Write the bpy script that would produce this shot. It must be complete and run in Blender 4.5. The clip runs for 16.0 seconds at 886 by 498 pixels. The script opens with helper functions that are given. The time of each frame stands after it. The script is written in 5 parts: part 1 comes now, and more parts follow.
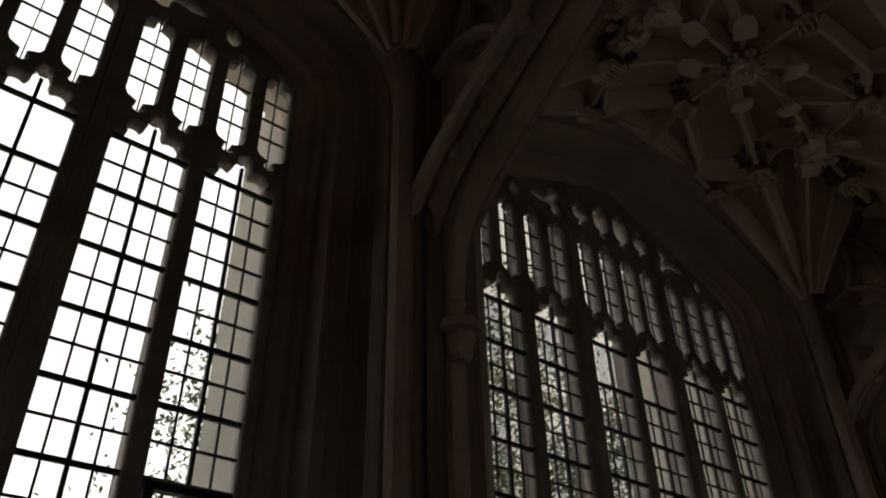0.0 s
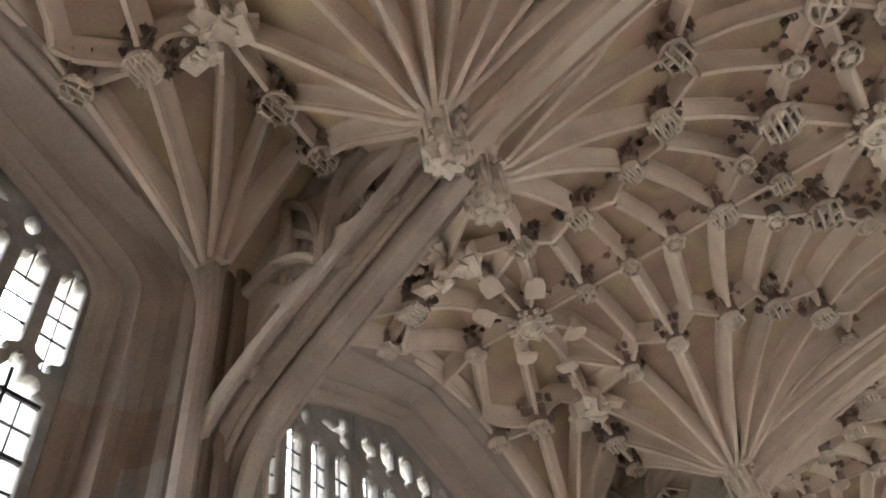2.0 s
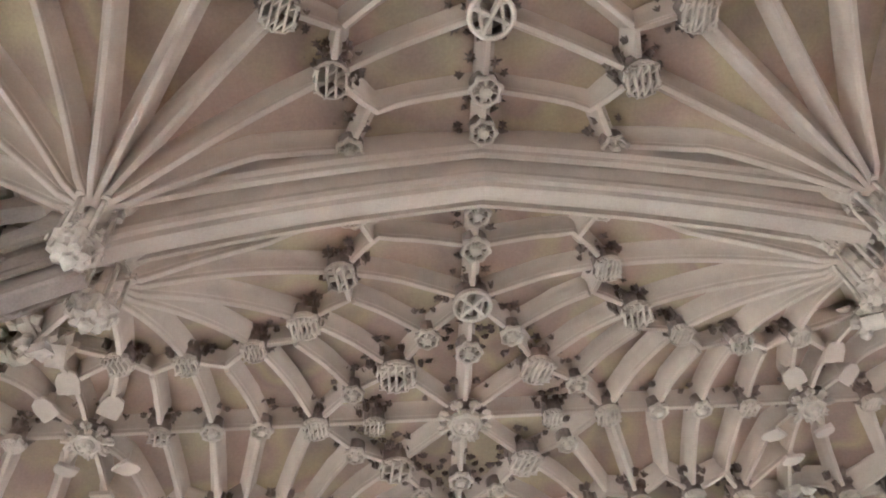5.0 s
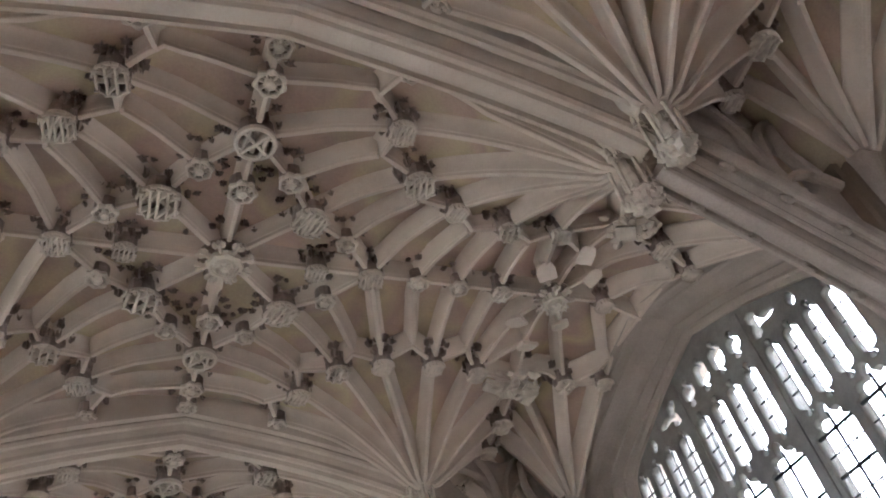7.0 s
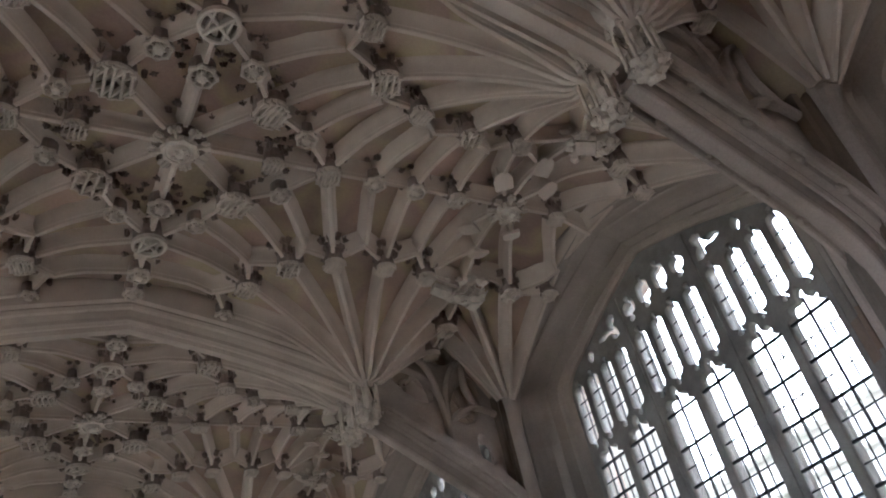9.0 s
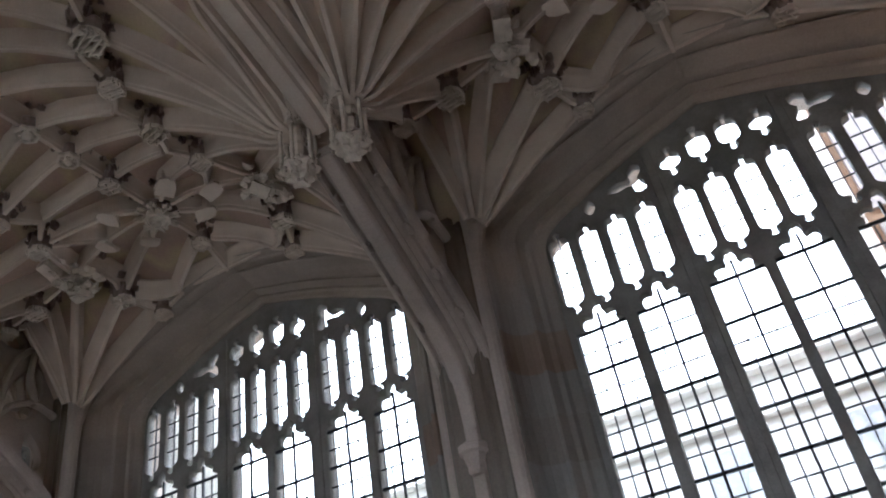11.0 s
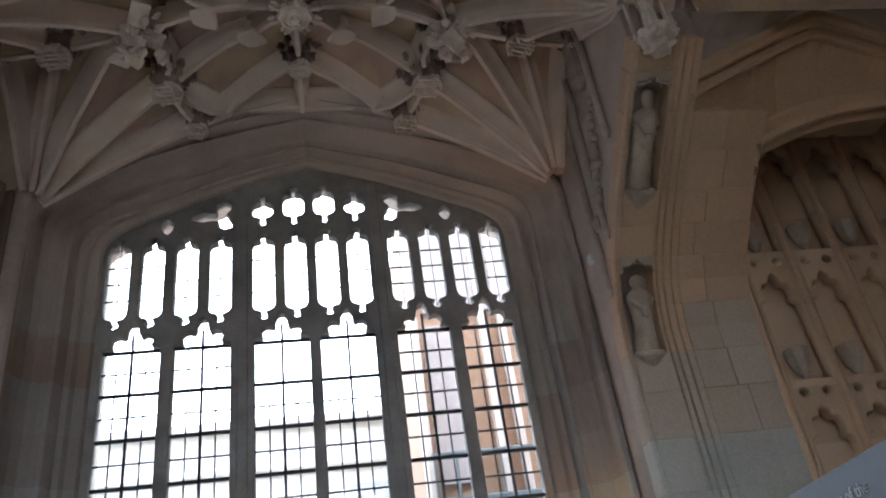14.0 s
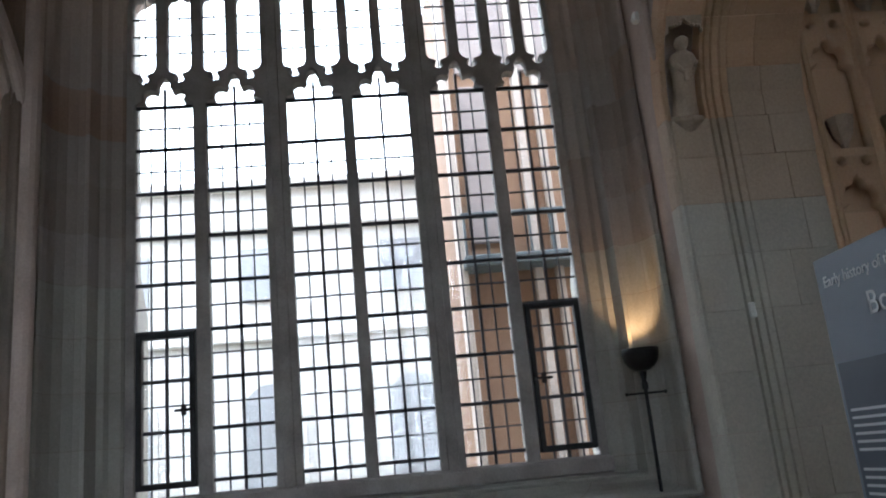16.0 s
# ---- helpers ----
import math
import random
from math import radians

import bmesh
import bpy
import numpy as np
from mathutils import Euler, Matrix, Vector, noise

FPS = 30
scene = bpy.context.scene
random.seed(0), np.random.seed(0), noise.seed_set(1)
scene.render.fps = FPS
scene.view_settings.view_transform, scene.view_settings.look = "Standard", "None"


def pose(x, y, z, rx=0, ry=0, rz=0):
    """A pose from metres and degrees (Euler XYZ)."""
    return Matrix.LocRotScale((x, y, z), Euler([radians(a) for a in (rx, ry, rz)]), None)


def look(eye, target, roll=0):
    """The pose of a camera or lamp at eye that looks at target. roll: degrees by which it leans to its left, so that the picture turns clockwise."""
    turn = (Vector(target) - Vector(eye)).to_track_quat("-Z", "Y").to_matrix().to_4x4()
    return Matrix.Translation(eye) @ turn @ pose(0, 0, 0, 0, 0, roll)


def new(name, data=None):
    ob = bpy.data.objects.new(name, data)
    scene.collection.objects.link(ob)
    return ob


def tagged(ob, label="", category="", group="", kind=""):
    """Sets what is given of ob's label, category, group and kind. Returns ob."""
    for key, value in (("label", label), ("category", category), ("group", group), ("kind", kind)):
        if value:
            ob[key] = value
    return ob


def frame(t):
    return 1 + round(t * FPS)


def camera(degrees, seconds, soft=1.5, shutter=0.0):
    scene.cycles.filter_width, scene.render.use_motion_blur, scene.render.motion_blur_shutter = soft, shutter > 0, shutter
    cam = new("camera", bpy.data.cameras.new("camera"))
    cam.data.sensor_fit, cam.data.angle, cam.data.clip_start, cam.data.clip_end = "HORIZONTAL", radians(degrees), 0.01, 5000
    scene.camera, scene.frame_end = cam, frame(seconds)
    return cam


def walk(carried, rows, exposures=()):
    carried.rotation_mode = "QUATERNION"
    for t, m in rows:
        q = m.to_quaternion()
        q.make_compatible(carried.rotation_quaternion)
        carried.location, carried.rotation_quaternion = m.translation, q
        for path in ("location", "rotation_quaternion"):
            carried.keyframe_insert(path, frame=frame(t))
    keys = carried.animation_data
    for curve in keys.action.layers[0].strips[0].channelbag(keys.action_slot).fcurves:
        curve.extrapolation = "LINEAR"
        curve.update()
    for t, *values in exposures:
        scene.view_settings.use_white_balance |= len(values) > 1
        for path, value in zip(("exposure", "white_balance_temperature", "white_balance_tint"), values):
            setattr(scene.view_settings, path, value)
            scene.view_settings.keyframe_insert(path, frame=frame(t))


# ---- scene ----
FOV = 57.69
PATH = [
    (0.0, pose(-1.381, -2.609, 1.529, 125.64, 0.96, 51.16)),
    (0.5, pose(-1.369, -2.651, 1.550, 131.72, 2.03, 50.93)),
    (1.0, pose(-1.408, -2.714, 1.632, 135.47, 4.50, 47.41)),
    (1.5, pose(-1.460, -2.731, 1.624, 138.03, 6.02, 39.86)),
    (2.0, pose(-1.457, -2.756, 1.596, 140.20, 6.52, 35.25)),
    (2.5, pose(-1.417, -2.750, 1.529, 141.75, 6.19, 32.24)),
    (3.0, pose(-1.376, -2.761, 1.515, 142.38, 6.52, 28.90)),
    (3.5, pose(-1.282, -2.761, 1.550, 141.75, 5.95, 21.01)),
    (4.0, pose(-1.124, -2.797, 1.562, 142.36, 4.94, 10.90)),
    (4.5, pose(-1.013, -2.897, 1.541, 143.14, 3.58, 2.54)),
    (5.0, pose(-0.921, -2.924, 1.533, 146.68, 5.56, -1.84)),
    (5.2, pose(-0.918, -2.921, 1.520, 146.57, 6.39, -4.34)),
    (7.3, pose(-0.956, -2.651, 1.627, 132.42, 11.00, -21.38)),
    (7.5, pose(-0.968, -2.641, 1.622, 131.12, 11.18, -21.11)),
    (8.0, pose(-0.983, -2.615, 1.608, 129.16, 12.05, -19.79)),
    (8.2, pose(-0.995, -2.621, 1.604, 128.58, 12.24, -19.28)),
    (10.3, pose(-1.285, -2.508, 1.549, 124.34, 8.36, -50.68)),
    (10.5, pose(-1.312, -2.498, 1.533, 124.64, 9.15, -54.00)),
    (11.0, pose(-1.336, -2.519, 1.539, 124.67, 8.87, -60.79)),
    (11.5, pose(-1.336, -2.567, 1.575, 124.42, 8.56, -69.63)),
    (12.0, pose(-1.330, -2.688, 1.579, 124.12, 8.13, -76.81)),
    (12.5, pose(-1.328, -2.670, 1.590, 124.57, 7.81, -80.73)),
    (13.0, pose(-1.307, -2.659, 1.611, 124.36, 8.39, -86.06)),
    (13.5, pose(-1.276, -2.663, 1.664, 123.84, 8.64, -92.30)),
    (14.0, pose(-1.244, -2.783, 1.718, 121.43, 7.30, -95.29)),
    (14.5, pose(-1.227, -2.781, 1.729, 115.05, 6.98, -95.25)),
    (15.0, pose(-1.226, -2.759, 1.725, 111.85, 6.48, -94.74)),
    (15.5, pose(-1.217, -2.754, 1.721, 108.57, 5.96, -94.32)),
    (16.0, pose(-1.194, -2.753, 1.725, 104.82, 5.41, -93.91)),
]
cam = camera(FOV, 16.0, soft=2.0)
walk(cam, PATH, [
    (0.0, -3.4, 7700, 16), (0.6, -3.35, 7800, 16.5), (1.0, -2.55, 8600, 18.5), (1.5, -0.85, 8200, 18), (2.0, 0.6, 6400, 13), (2.6, 1.0, 5900, 9), (3.5, 1.03, 5820, 8.8), (5.2, 1.26, 5720, 12.2),
    (7.3, 0.28, 5760, 13.0), (8.2, -0.04, 5740, 13.0), (10.3, -0.75, 5650, 12.6), (11.5, -0.8, 5600, 12.4), (13.0, -0.46, 5640, 12.6), (14.5, -0.62, 5670, 12.4), (16.0, -1.04, 5750, 11.8)])

# world: bright overcast sky
world = bpy.data.worlds.new("sky")
scene.world = world
world.use_nodes = True
wn = world.node_tree.nodes
sky = wn.new("ShaderNodeTexSky")
sky.sky_type, sky.sun_disc = "NISHITA", False
sky.sun_elevation, sky.sun_rotation = radians(48), radians(150)
sky.dust_density, sky.air_density = 4.0, 1.2
wn["Background"].inputs[1].default_value = 0.15
mixsky = wn.new("ShaderNodeMix")
mixsky.data_type = "RGBA"
mixsky.inputs[0].default_value = 0.75
mixsky.inputs[7].default_value = (175, 181, 190, 1)
world.node_tree.links.new(sky.outputs[0], mixsky.inputs[6])
world.node_tree.links.new(mixsky.outputs[2], wn["Background"].inputs[0])
sun = new("sun", bpy.data.lights.new("sun", "SUN"))
sun.data.energy, sun.data.angle, sun.data.color = 1.5, radians(12), (1, 0.95, 0.88)
sun.matrix_world = look((0, 0, 30), (-8, 22, 0))

# ---------------------------------------------------------------- materials
def node_mat(name, rough=0.85):
    m = bpy.data.materials.new(name)
    m.use_nodes = True
    nt = m.node_tree
    b = nt.nodes["Principled BSDF"]
    b.inputs["Roughness"].default_value = rough
    return m, nt, b


def ramp(nt, fac, stops):
    r = nt.nodes.new("ShaderNodeValToRGB")
    e = r.color_ramp.elements
    while len(e) < len(stops):
        e.new(0.5)
    for k, (p, c) in enumerate(stops):
        e[k].position, e[k].color = p, (*c, 1)
    nt.links.new(fac, r.inputs[0])
    return r.outputs[0]


def noise_tex(nt, scale, detail=5, coord=None, rough=0.6):
    n = nt.nodes.new("ShaderNodeTexNoise")
    n.inputs["Scale"].default_value, n.inputs["Detail"].default_value = scale, detail
    n.inputs["Roughness"].default_value = rough
    if coord:
        nt.links.new(coord, n.inputs["Vector"])
    return n.outputs[0]


def mix(nt, fac, a, b, mode="MIX"):
    m = nt.nodes.new("ShaderNodeMix")
    m.data_type, m.blend_type = "RGBA", mode
    for sock, v in ((m.inputs[0], fac), (m.inputs[6], a), (m.inputs[7], b)):
        if isinstance(v, (int, float)):
            sock.default_value = v
        elif isinstance(v, tuple):
            sock.default_value = (*v, 1)
        else:
            nt.links.new(v, sock)
    return m.outputs[2]


def bump(nt, b, height, strength=0.4, dist=0.01):
    n = nt.nodes.new("ShaderNodeBump")
    n.inputs["Strength"].default_value, n.inputs["Distance"].default_value = strength, dist
    nt.links.new(height, n.inputs["Height"])
    nt.links.new(n.outputs[0], b.inputs["Normal"])


def stone(name, light, dark, scale=2.0, grain=60, island=0.0, warm=None):
    m, nt, b = node_mat(name, 0.9)
    co = nt.nodes.new("ShaderNodeTexCoord").outputs["Object"]
    geo = nt.nodes.new("ShaderNodeNewGeometry")
    big = noise_tex(nt, scale, 6, geo.outputs["Position"])
    col = ramp(nt, big, [(0.32, dark), (0.62, light)])
    if warm:
        other = noise_tex(nt, scale * 0.45, 3, geo.outputs["Position"])
        col = mix(nt, ramp(nt, other, [(0.42, (0, 0, 0)), (0.62, (1, 1, 1))]), col, warm)
    if island:
        var = nt.nodes.new("ShaderNodeObjectInfo").outputs["Random"]
        col = mix(nt, island, col, ramp(nt, var, [(0, dark), (1, light)]))
    fine = noise_tex(nt, grain, 4, geo.outputs["Position"])
    col = mix(nt, 0.18, col, ramp(nt, fine, [(0.3, (0.17, 0.15, 0.13)), (0.7, (0.75, 0.7, 0.64))]), "OVERLAY")
    nt.links.new(col, b.inputs["Base Color"])
    bump(nt, b, fine, 0.35, 0.006)
    return m


RIB = stone("pale_rib_stone", (0.80, 0.66, 0.57), (0.62, 0.495, 0.425), 1.6, 70, 0.25)
BOSS = stone("carved_boss_stone", (0.83, 0.70, 0.61), (0.62, 0.51, 0.44), 7.0, 90)
# Dark leaf carving; in sunk boss cups the same colour stands in for shade
CARVED = stone("weathered_leaf_shaded_hollow", (0.40, 0.295, 0.255), (0.22, 0.16, 0.135), 9.0, 90)
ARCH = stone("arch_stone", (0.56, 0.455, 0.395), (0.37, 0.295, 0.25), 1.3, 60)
# Pier stone darkened below the wall stone, carrying the piers' shade in its colour
PIER = stone("shade_toned_pier_stone", (0.27, 0.225, 0.19), (0.17, 0.145, 0.125), 1.0, 60, warm=(0.22, 0.15, 0.11))
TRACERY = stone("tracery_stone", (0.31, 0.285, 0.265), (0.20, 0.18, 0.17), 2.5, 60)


def web_stone():
    """Warm stone panels laid in courses between the ribs."""
    m, nt, b = node_mat("vault_web_stone", 0.92)
    geo = nt.nodes.new("ShaderNodeNewGeometry")
    pos = geo.outputs["Position"]
    hue = noise_tex(nt, 0.95, 2, pos, 0.45)
    tone = ramp(nt, hue, [(0.32, (0.41, 0.28, 0.23)), (0.40, (0.57, 0.44, 0.28)), (0.46, (0.50, 0.34, 0.28)), (0.53, (0.60, 0.415, 0.33)), (0.60, (0.61, 0.49, 0.32)), (0.69, (0.45, 0.315, 0.26))])
    stain = noise_tex(nt, 1.1, 6, pos)
    col = mix(nt, ramp(nt, stain, [(0.42, (0, 0, 0)), (0.72, (0.75, 0.75, 0.75))]), tone, (0.38, 0.285, 0.24))
    fine = noise_tex(nt, 45, 4, pos)
    col = mix(nt, 0.2, col, ramp(nt, fine, [(0.3, (0.3, 0.26, 0.22)), (0.7, (0.7, 0.66, 0.6))]), "OVERLAY")
    nt.links.new(col, b.inputs["Base Color"])
    bump(nt, b, fine, 0.3, 0.006)
    return m


WEB = web_stone()


def ashlar(name, c1, c2, c3, mortar, lower=None):
    """Coursed blocks of a wall; lower is the stone colour of the courses below a set height."""
    m, nt, b = node_mat(name, 0.9)
    pos = nt.nodes.new("ShaderNodeNewGeometry").outputs["Position"]
    sep = nt.nodes.new("ShaderNodeSeparateXYZ")
    nt.links.new(pos, sep.inputs[0])
    com = nt.nodes.new("ShaderNodeCombineXYZ")
    add = nt.nodes.new("ShaderNodeMath")
    nt.links.new(sep.outputs[0], add.inputs[0])
    nt.links.new(sep.outputs[1], add.inputs[1])
    nt.links.new(add.outputs[0], com.inputs[0])
    nt.links.new(sep.outputs[2], com.inputs[1])
    br = nt.nodes.new("ShaderNodeTexBrick")
    nt.links.new(com.outputs[0], br.inputs["Vector"])
    br.inputs["Scale"].default_value = 1.0
    br.inputs["Brick Width"].default_value, br.inputs["Row Height"].default_value = 0.72, 0.41
    br.inputs["Mortar Size"].default_value, br.inputs["Mortar Smooth"].default_value = 0.004, 0.3
    br.inputs["Color1"].default_value, br.inputs["Color2"].default_value = (0, 0, 0, 1), (1, 1, 1, 1)
    br.inputs["Mortar"].default_value = (0.5, 0.5, 0.5, 1)
    tone = ramp(nt, br.outputs["Color"], [(0.0, c1), (0.3, c1), (0.42, c2), (0.6, c1), (0.78, c3), (1.0, c3)])
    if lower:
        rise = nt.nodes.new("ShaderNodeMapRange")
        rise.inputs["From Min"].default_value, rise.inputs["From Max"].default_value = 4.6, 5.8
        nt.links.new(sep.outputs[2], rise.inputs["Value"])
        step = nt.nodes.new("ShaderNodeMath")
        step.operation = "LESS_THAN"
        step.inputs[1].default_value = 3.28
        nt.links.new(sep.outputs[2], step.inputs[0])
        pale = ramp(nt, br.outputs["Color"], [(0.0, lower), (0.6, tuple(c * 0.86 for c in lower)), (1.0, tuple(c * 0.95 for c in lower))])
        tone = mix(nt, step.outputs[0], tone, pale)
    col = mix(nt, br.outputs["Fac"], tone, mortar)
    # colour blends towards the paler arch tone with height
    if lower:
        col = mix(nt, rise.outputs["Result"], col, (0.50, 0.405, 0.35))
    stain = noise_tex(nt, 1.3, 6, pos)
    col = mix(nt, ramp(nt, stain, [(0.45, (0, 0, 0)), (0.8, (0.45, 0.45, 0.45))]), col, c2)
    fine = noise_tex(nt, 50, 4, pos)
    col = mix(nt, 0.22, col, ramp(nt, fine, [(0.3, (0.3, 0.27, 0.23)), (0.7, (0.7, 0.67, 0.62))]), "OVERLAY")
    nt.links.new(col, b.inputs["Base Color"])
    bump(nt, b, fine, 0.35, 0.008)
    return m


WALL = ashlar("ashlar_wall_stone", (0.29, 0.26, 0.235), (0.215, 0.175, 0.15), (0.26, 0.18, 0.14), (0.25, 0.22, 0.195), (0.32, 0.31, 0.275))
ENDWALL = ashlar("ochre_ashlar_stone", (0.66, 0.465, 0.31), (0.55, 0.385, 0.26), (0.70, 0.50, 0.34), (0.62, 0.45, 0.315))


def plain(name, color, rough=0.6, metal=0.0, grain=30, amount=0.25):
    m, nt, b = node_mat(name, rough)
    pos = nt.nodes.new("ShaderNodeNewGeometry").outputs["Position"]
    n = noise_tex(nt, grain, 5, pos)
    d = tuple(c * (1 - amount) for c in color)
    l = tuple(min(1, c * (1 + amount)) for c in color)
    nt.links.new(ramp(nt, n, [(0.3, d), (0.7, l)]), b.inputs["Base Color"])
    b.inputs["Metallic"].default_value = metal
    bump(nt, b, n, 0.15, 0.003)
    return m


IRON = plain("black_iron", (0.018, 0.017, 0.017), 0.5, 0.6)
LEAD = plain("dark_lead_came", (0.045, 0.045, 0.05), 0.6, 0.3)
FLOOR = plain("worn_floor_stone", (0.30, 0.265, 0.225), 0.6, 0, 3)


def glass_mat():
    m = bpy.data.materials.new("old_window_glass")
    m.use_nodes = True
    nt = m.node_tree
    nt.nodes.clear()
    o = nt.nodes.new("ShaderNodeOutputMaterial")
    tr, gl, mx = (nt.nodes.new("ShaderNode" + k) for k in ("BsdfTransparent", "BsdfGlossy", "MixShader"))
    tr.inputs[0].default_value = (0.90, 0.93, 0.93, 1)
    gl.inputs["Roughness"].default_value = 0.06
    mx.inputs[0].default_value = 0.04
    nt.links.new(tr.outputs[0], mx.inputs[1])
    nt.links.new(gl.outputs[0], mx.inputs[2])
    nt.links.new(mx.outputs[0], o.inputs[0])
    return m


GLASS = glass_mat()
BLOCK = stone("squared_block_stone", (0.69, 0.47, 0.31), (0.54, 0.365, 0.24), 1.2, 50, 0.6)
STATUE = stone("statue_stone", (0.60, 0.49, 0.38), (0.40, 0.32, 0.245), 4.0, 60)
PALE = stone("weathered_pale_stone", (0.42, 0.40, 0.36), (0.30, 0.28, 0.25), 0.8, 20)
BROWN = stone("brown_court_stone", (0.29, 0.175, 0.11), (0.19, 0.115, 0.075), 0.6, 15, 0.3)
DARKPANE = plain("distant_window_pane", (0.36, 0.36, 0.37), 0.8)
MAUVE = stone("mauve_plaster", (0.30, 0.25, 0.235), (0.23, 0.19, 0.18), 0.6, 15)
BALCONY = plain("dark_painted_iron", (0.085, 0.10, 0.105), 0.6, 0, 6, 0.2)
DULL = stone("dull_grey_stone", (0.48, 0.40, 0.35), (0.37, 0.31, 0.27), 0.8, 20)
COURT = stone("court_limestone", (0.68, 0.66, 0.63), (0.56, 0.54, 0.51), 0.5, 12)
LEAF = plain("tree_leaf", (0.10, 0.125, 0.07), 0.6, 0, 4, 0.45)
BARK = plain("tree_bark", (0.10, 0.075, 0.055), 0.9, 0, 12, 0.4)
GRASS = plain("court_ground", (0.22, 0.21, 0.17), 0.95, 0, 2, 0.3)
SIGN = plain("slate_blue_panel", (0.19, 0.22, 0.26), 0.45, 0, 2, 0.06)
SIGN_DARK = plain("dark_blue_panel", (0.075, 0.09, 0.115), 0.45, 0, 2, 0.1)
INK = plain("pale_lettering", (0.62, 0.63, 0.64), 0.6, 0, 8, 0.04)
WHITE = plain("white_plastic", (0.75, 0.74, 0.70), 0.4, 0, 8, 0.05)


def bulb_mat():
    m, nt, p = node_mat("warm_bulb", 0.4)
    p.inputs["Emission Color"].default_value = (1.0, 0.62, 0.28, 1)
    p.inputs["Emission Strength"].default_value = 25
    return m


BULB = bulb_mat()

# ---------------------------------------------------------------- mesh helpers
def finish(name, bm, mat, parent=None, label="", smooth=False):
    me = bpy.data.meshes.new(name)
    bmesh.ops.recalc_face_normals(bm, faces=bm.faces)
    bm.to_mesh(me)
    bm.free()
    me.materials.append(mat)
    me.materials.append(CARVED)
    if smooth:
        me.polygons.foreach_set("use_smooth", [True] * len(me.polygons))
    ob = new(name, me)
    if parent:
        ob.parent = parent
    if label:
        ob["label"] = label
    return ob


def part(name, bm, mat, parent, label="", smooth=False):
    return finish(name, bm, mat, parent, label, smooth)


def share(name, me, parent, m):
    ob = new(name, me)
    ob.parent = parent
    ob.matrix_basis = m
    return ob


def box(bm, lo, hi, bev=0.0):
    r = bmesh.ops.create_cube(bm, size=1)
    for v in r["verts"]:
        v.co = Vector([lo[k] + (v.co[k] + 0.5) * (hi[k] - lo[k]) for k in range(3)])
    if bev:
        es = list({e for v in r["verts"] for e in v.link_edges})
        bmesh.ops.bevel(bm, geom=es, offset=bev, segments=1, affect="EDGES")


def loft(bm, rings, closed=True, caps=False):
    """Quads between rings of equal length."""
    vs = [[bm.verts.new(p) for p in r] for r in rings]
    n = len(vs[0])
    for a, b in zip(vs, vs[1:]):
        for k in range(n if closed else n - 1):
            q = (a[k], a[(k + 1) % n], b[(k + 1) % n], b[k])
            bm.faces.new(q)
    if caps:
        bm.faces.new(vs[0])
        bm.faces.new(list(reversed(vs[-1])))
    return vs


def lathe(bm, prof, n=16, at=(0, 0, 0)):
    rings = [[(at[0] + r * math.cos(2 * math.pi * k / n), at[1] + r * math.sin(2 * math.pi * k / n), at[2] + z) for k in range(n)] for r, z in prof]
    loft(bm, rings, True, True)


def sweep(bm, path, section, side):
    """A section of (across, down) swept along points; side gives each point's across direction."""
    rings = []
    for k, p in enumerate(path):
        a, b = path[max(k - 1, 0)], path[min(k + 1, len(path) - 1)]
        t = (b - a).normalized()
        s = side[k] if isinstance(side, list) else side
        s = (s - t * s.dot(t)).normalized()
        d = t.cross(s)
        if d.z > 0:
            d = -d
        rings.append([p + s * u + d * w for u, w in section])
    loft(bm, rings, True, True)


def plate(name, outer, holes, depth, mat, parent, bevel=0.0, label=""):
    """A flat slab in (y, z) with holes, extruded along x, centred on x = 0."""
    cu = bpy.data.curves.new(name, "CURVE")
    cu.dimensions, cu.fill_mode = "2D", "BOTH"
    cu.extrude, cu.bevel_depth, cu.bevel_resolution = depth / 2 - bevel, bevel, 0
    for pts in [outer] + holes:
        sp = cu.splines.new("POLY")
        sp.points.add(len(pts) - 1)
        for q, (y, z) in zip(sp.points, pts):
            q.co = (y, z, 0, 1)
        sp.use_cyclic_u = True
    tmp = bpy.data.objects.new(name, cu)
    scene.collection.objects.link(tmp)
    dg = bpy.context.evaluated_depsgraph_get()
    me = bpy.data.meshes.new_from_object(tmp.evaluated_get(dg))
    bpy.data.objects.remove(tmp)
    bpy.data.curves.remove(cu)
    me.transform(Matrix(((0, 0, 1, 0), (1, 0, 0, 0), (0, 1, 0, 0), (0, 0, 0, 1))))
    me.materials.clear()
    me.materials.append(mat)
    me.name = name
    ob = new(name, me)
    ob.parent = parent
    if label:
        ob["label"] = label
    return ob


def spline(pts, per=6):
    """Smooth curve through 2D or 3D points."""
    P = [Vector(p) for p in pts]
    out = []
    for k in range(len(P) - 1):
        p0, p1, p2, p3 = P[max(k - 1, 0)], P[k], P[k + 1], P[min(k + 2, len(P) - 1)]
        for j in range(per):
            t = j / per
            out.append(0.5 * (2 * p1 + (p2 - p0) * t + (2 * p0 - 5 * p1 + 4 * p2 - p3) * t * t + (3 * p1 - p0 - 3 * p2 + p3) * t ** 3))
    out.append(P[-1])
    return out


# ---------------------------------------------------------------- plan of the room
BAY = 5.3
BAYS = range(-1, 4)          # bay k runs from arch k to arch k + 1
WALL_X = 4.6                 # inner wall face
GLASS_X = 5.21
PEND_X, FAN_Y = 2.63, 0.28   # pendants on each arch, half fans on each face
Z_FAN, Z_RIDGE = 6.28, 7.27
SPR_X, SPR_Y, Z_SPR = 4.52, 0.38, 6.05


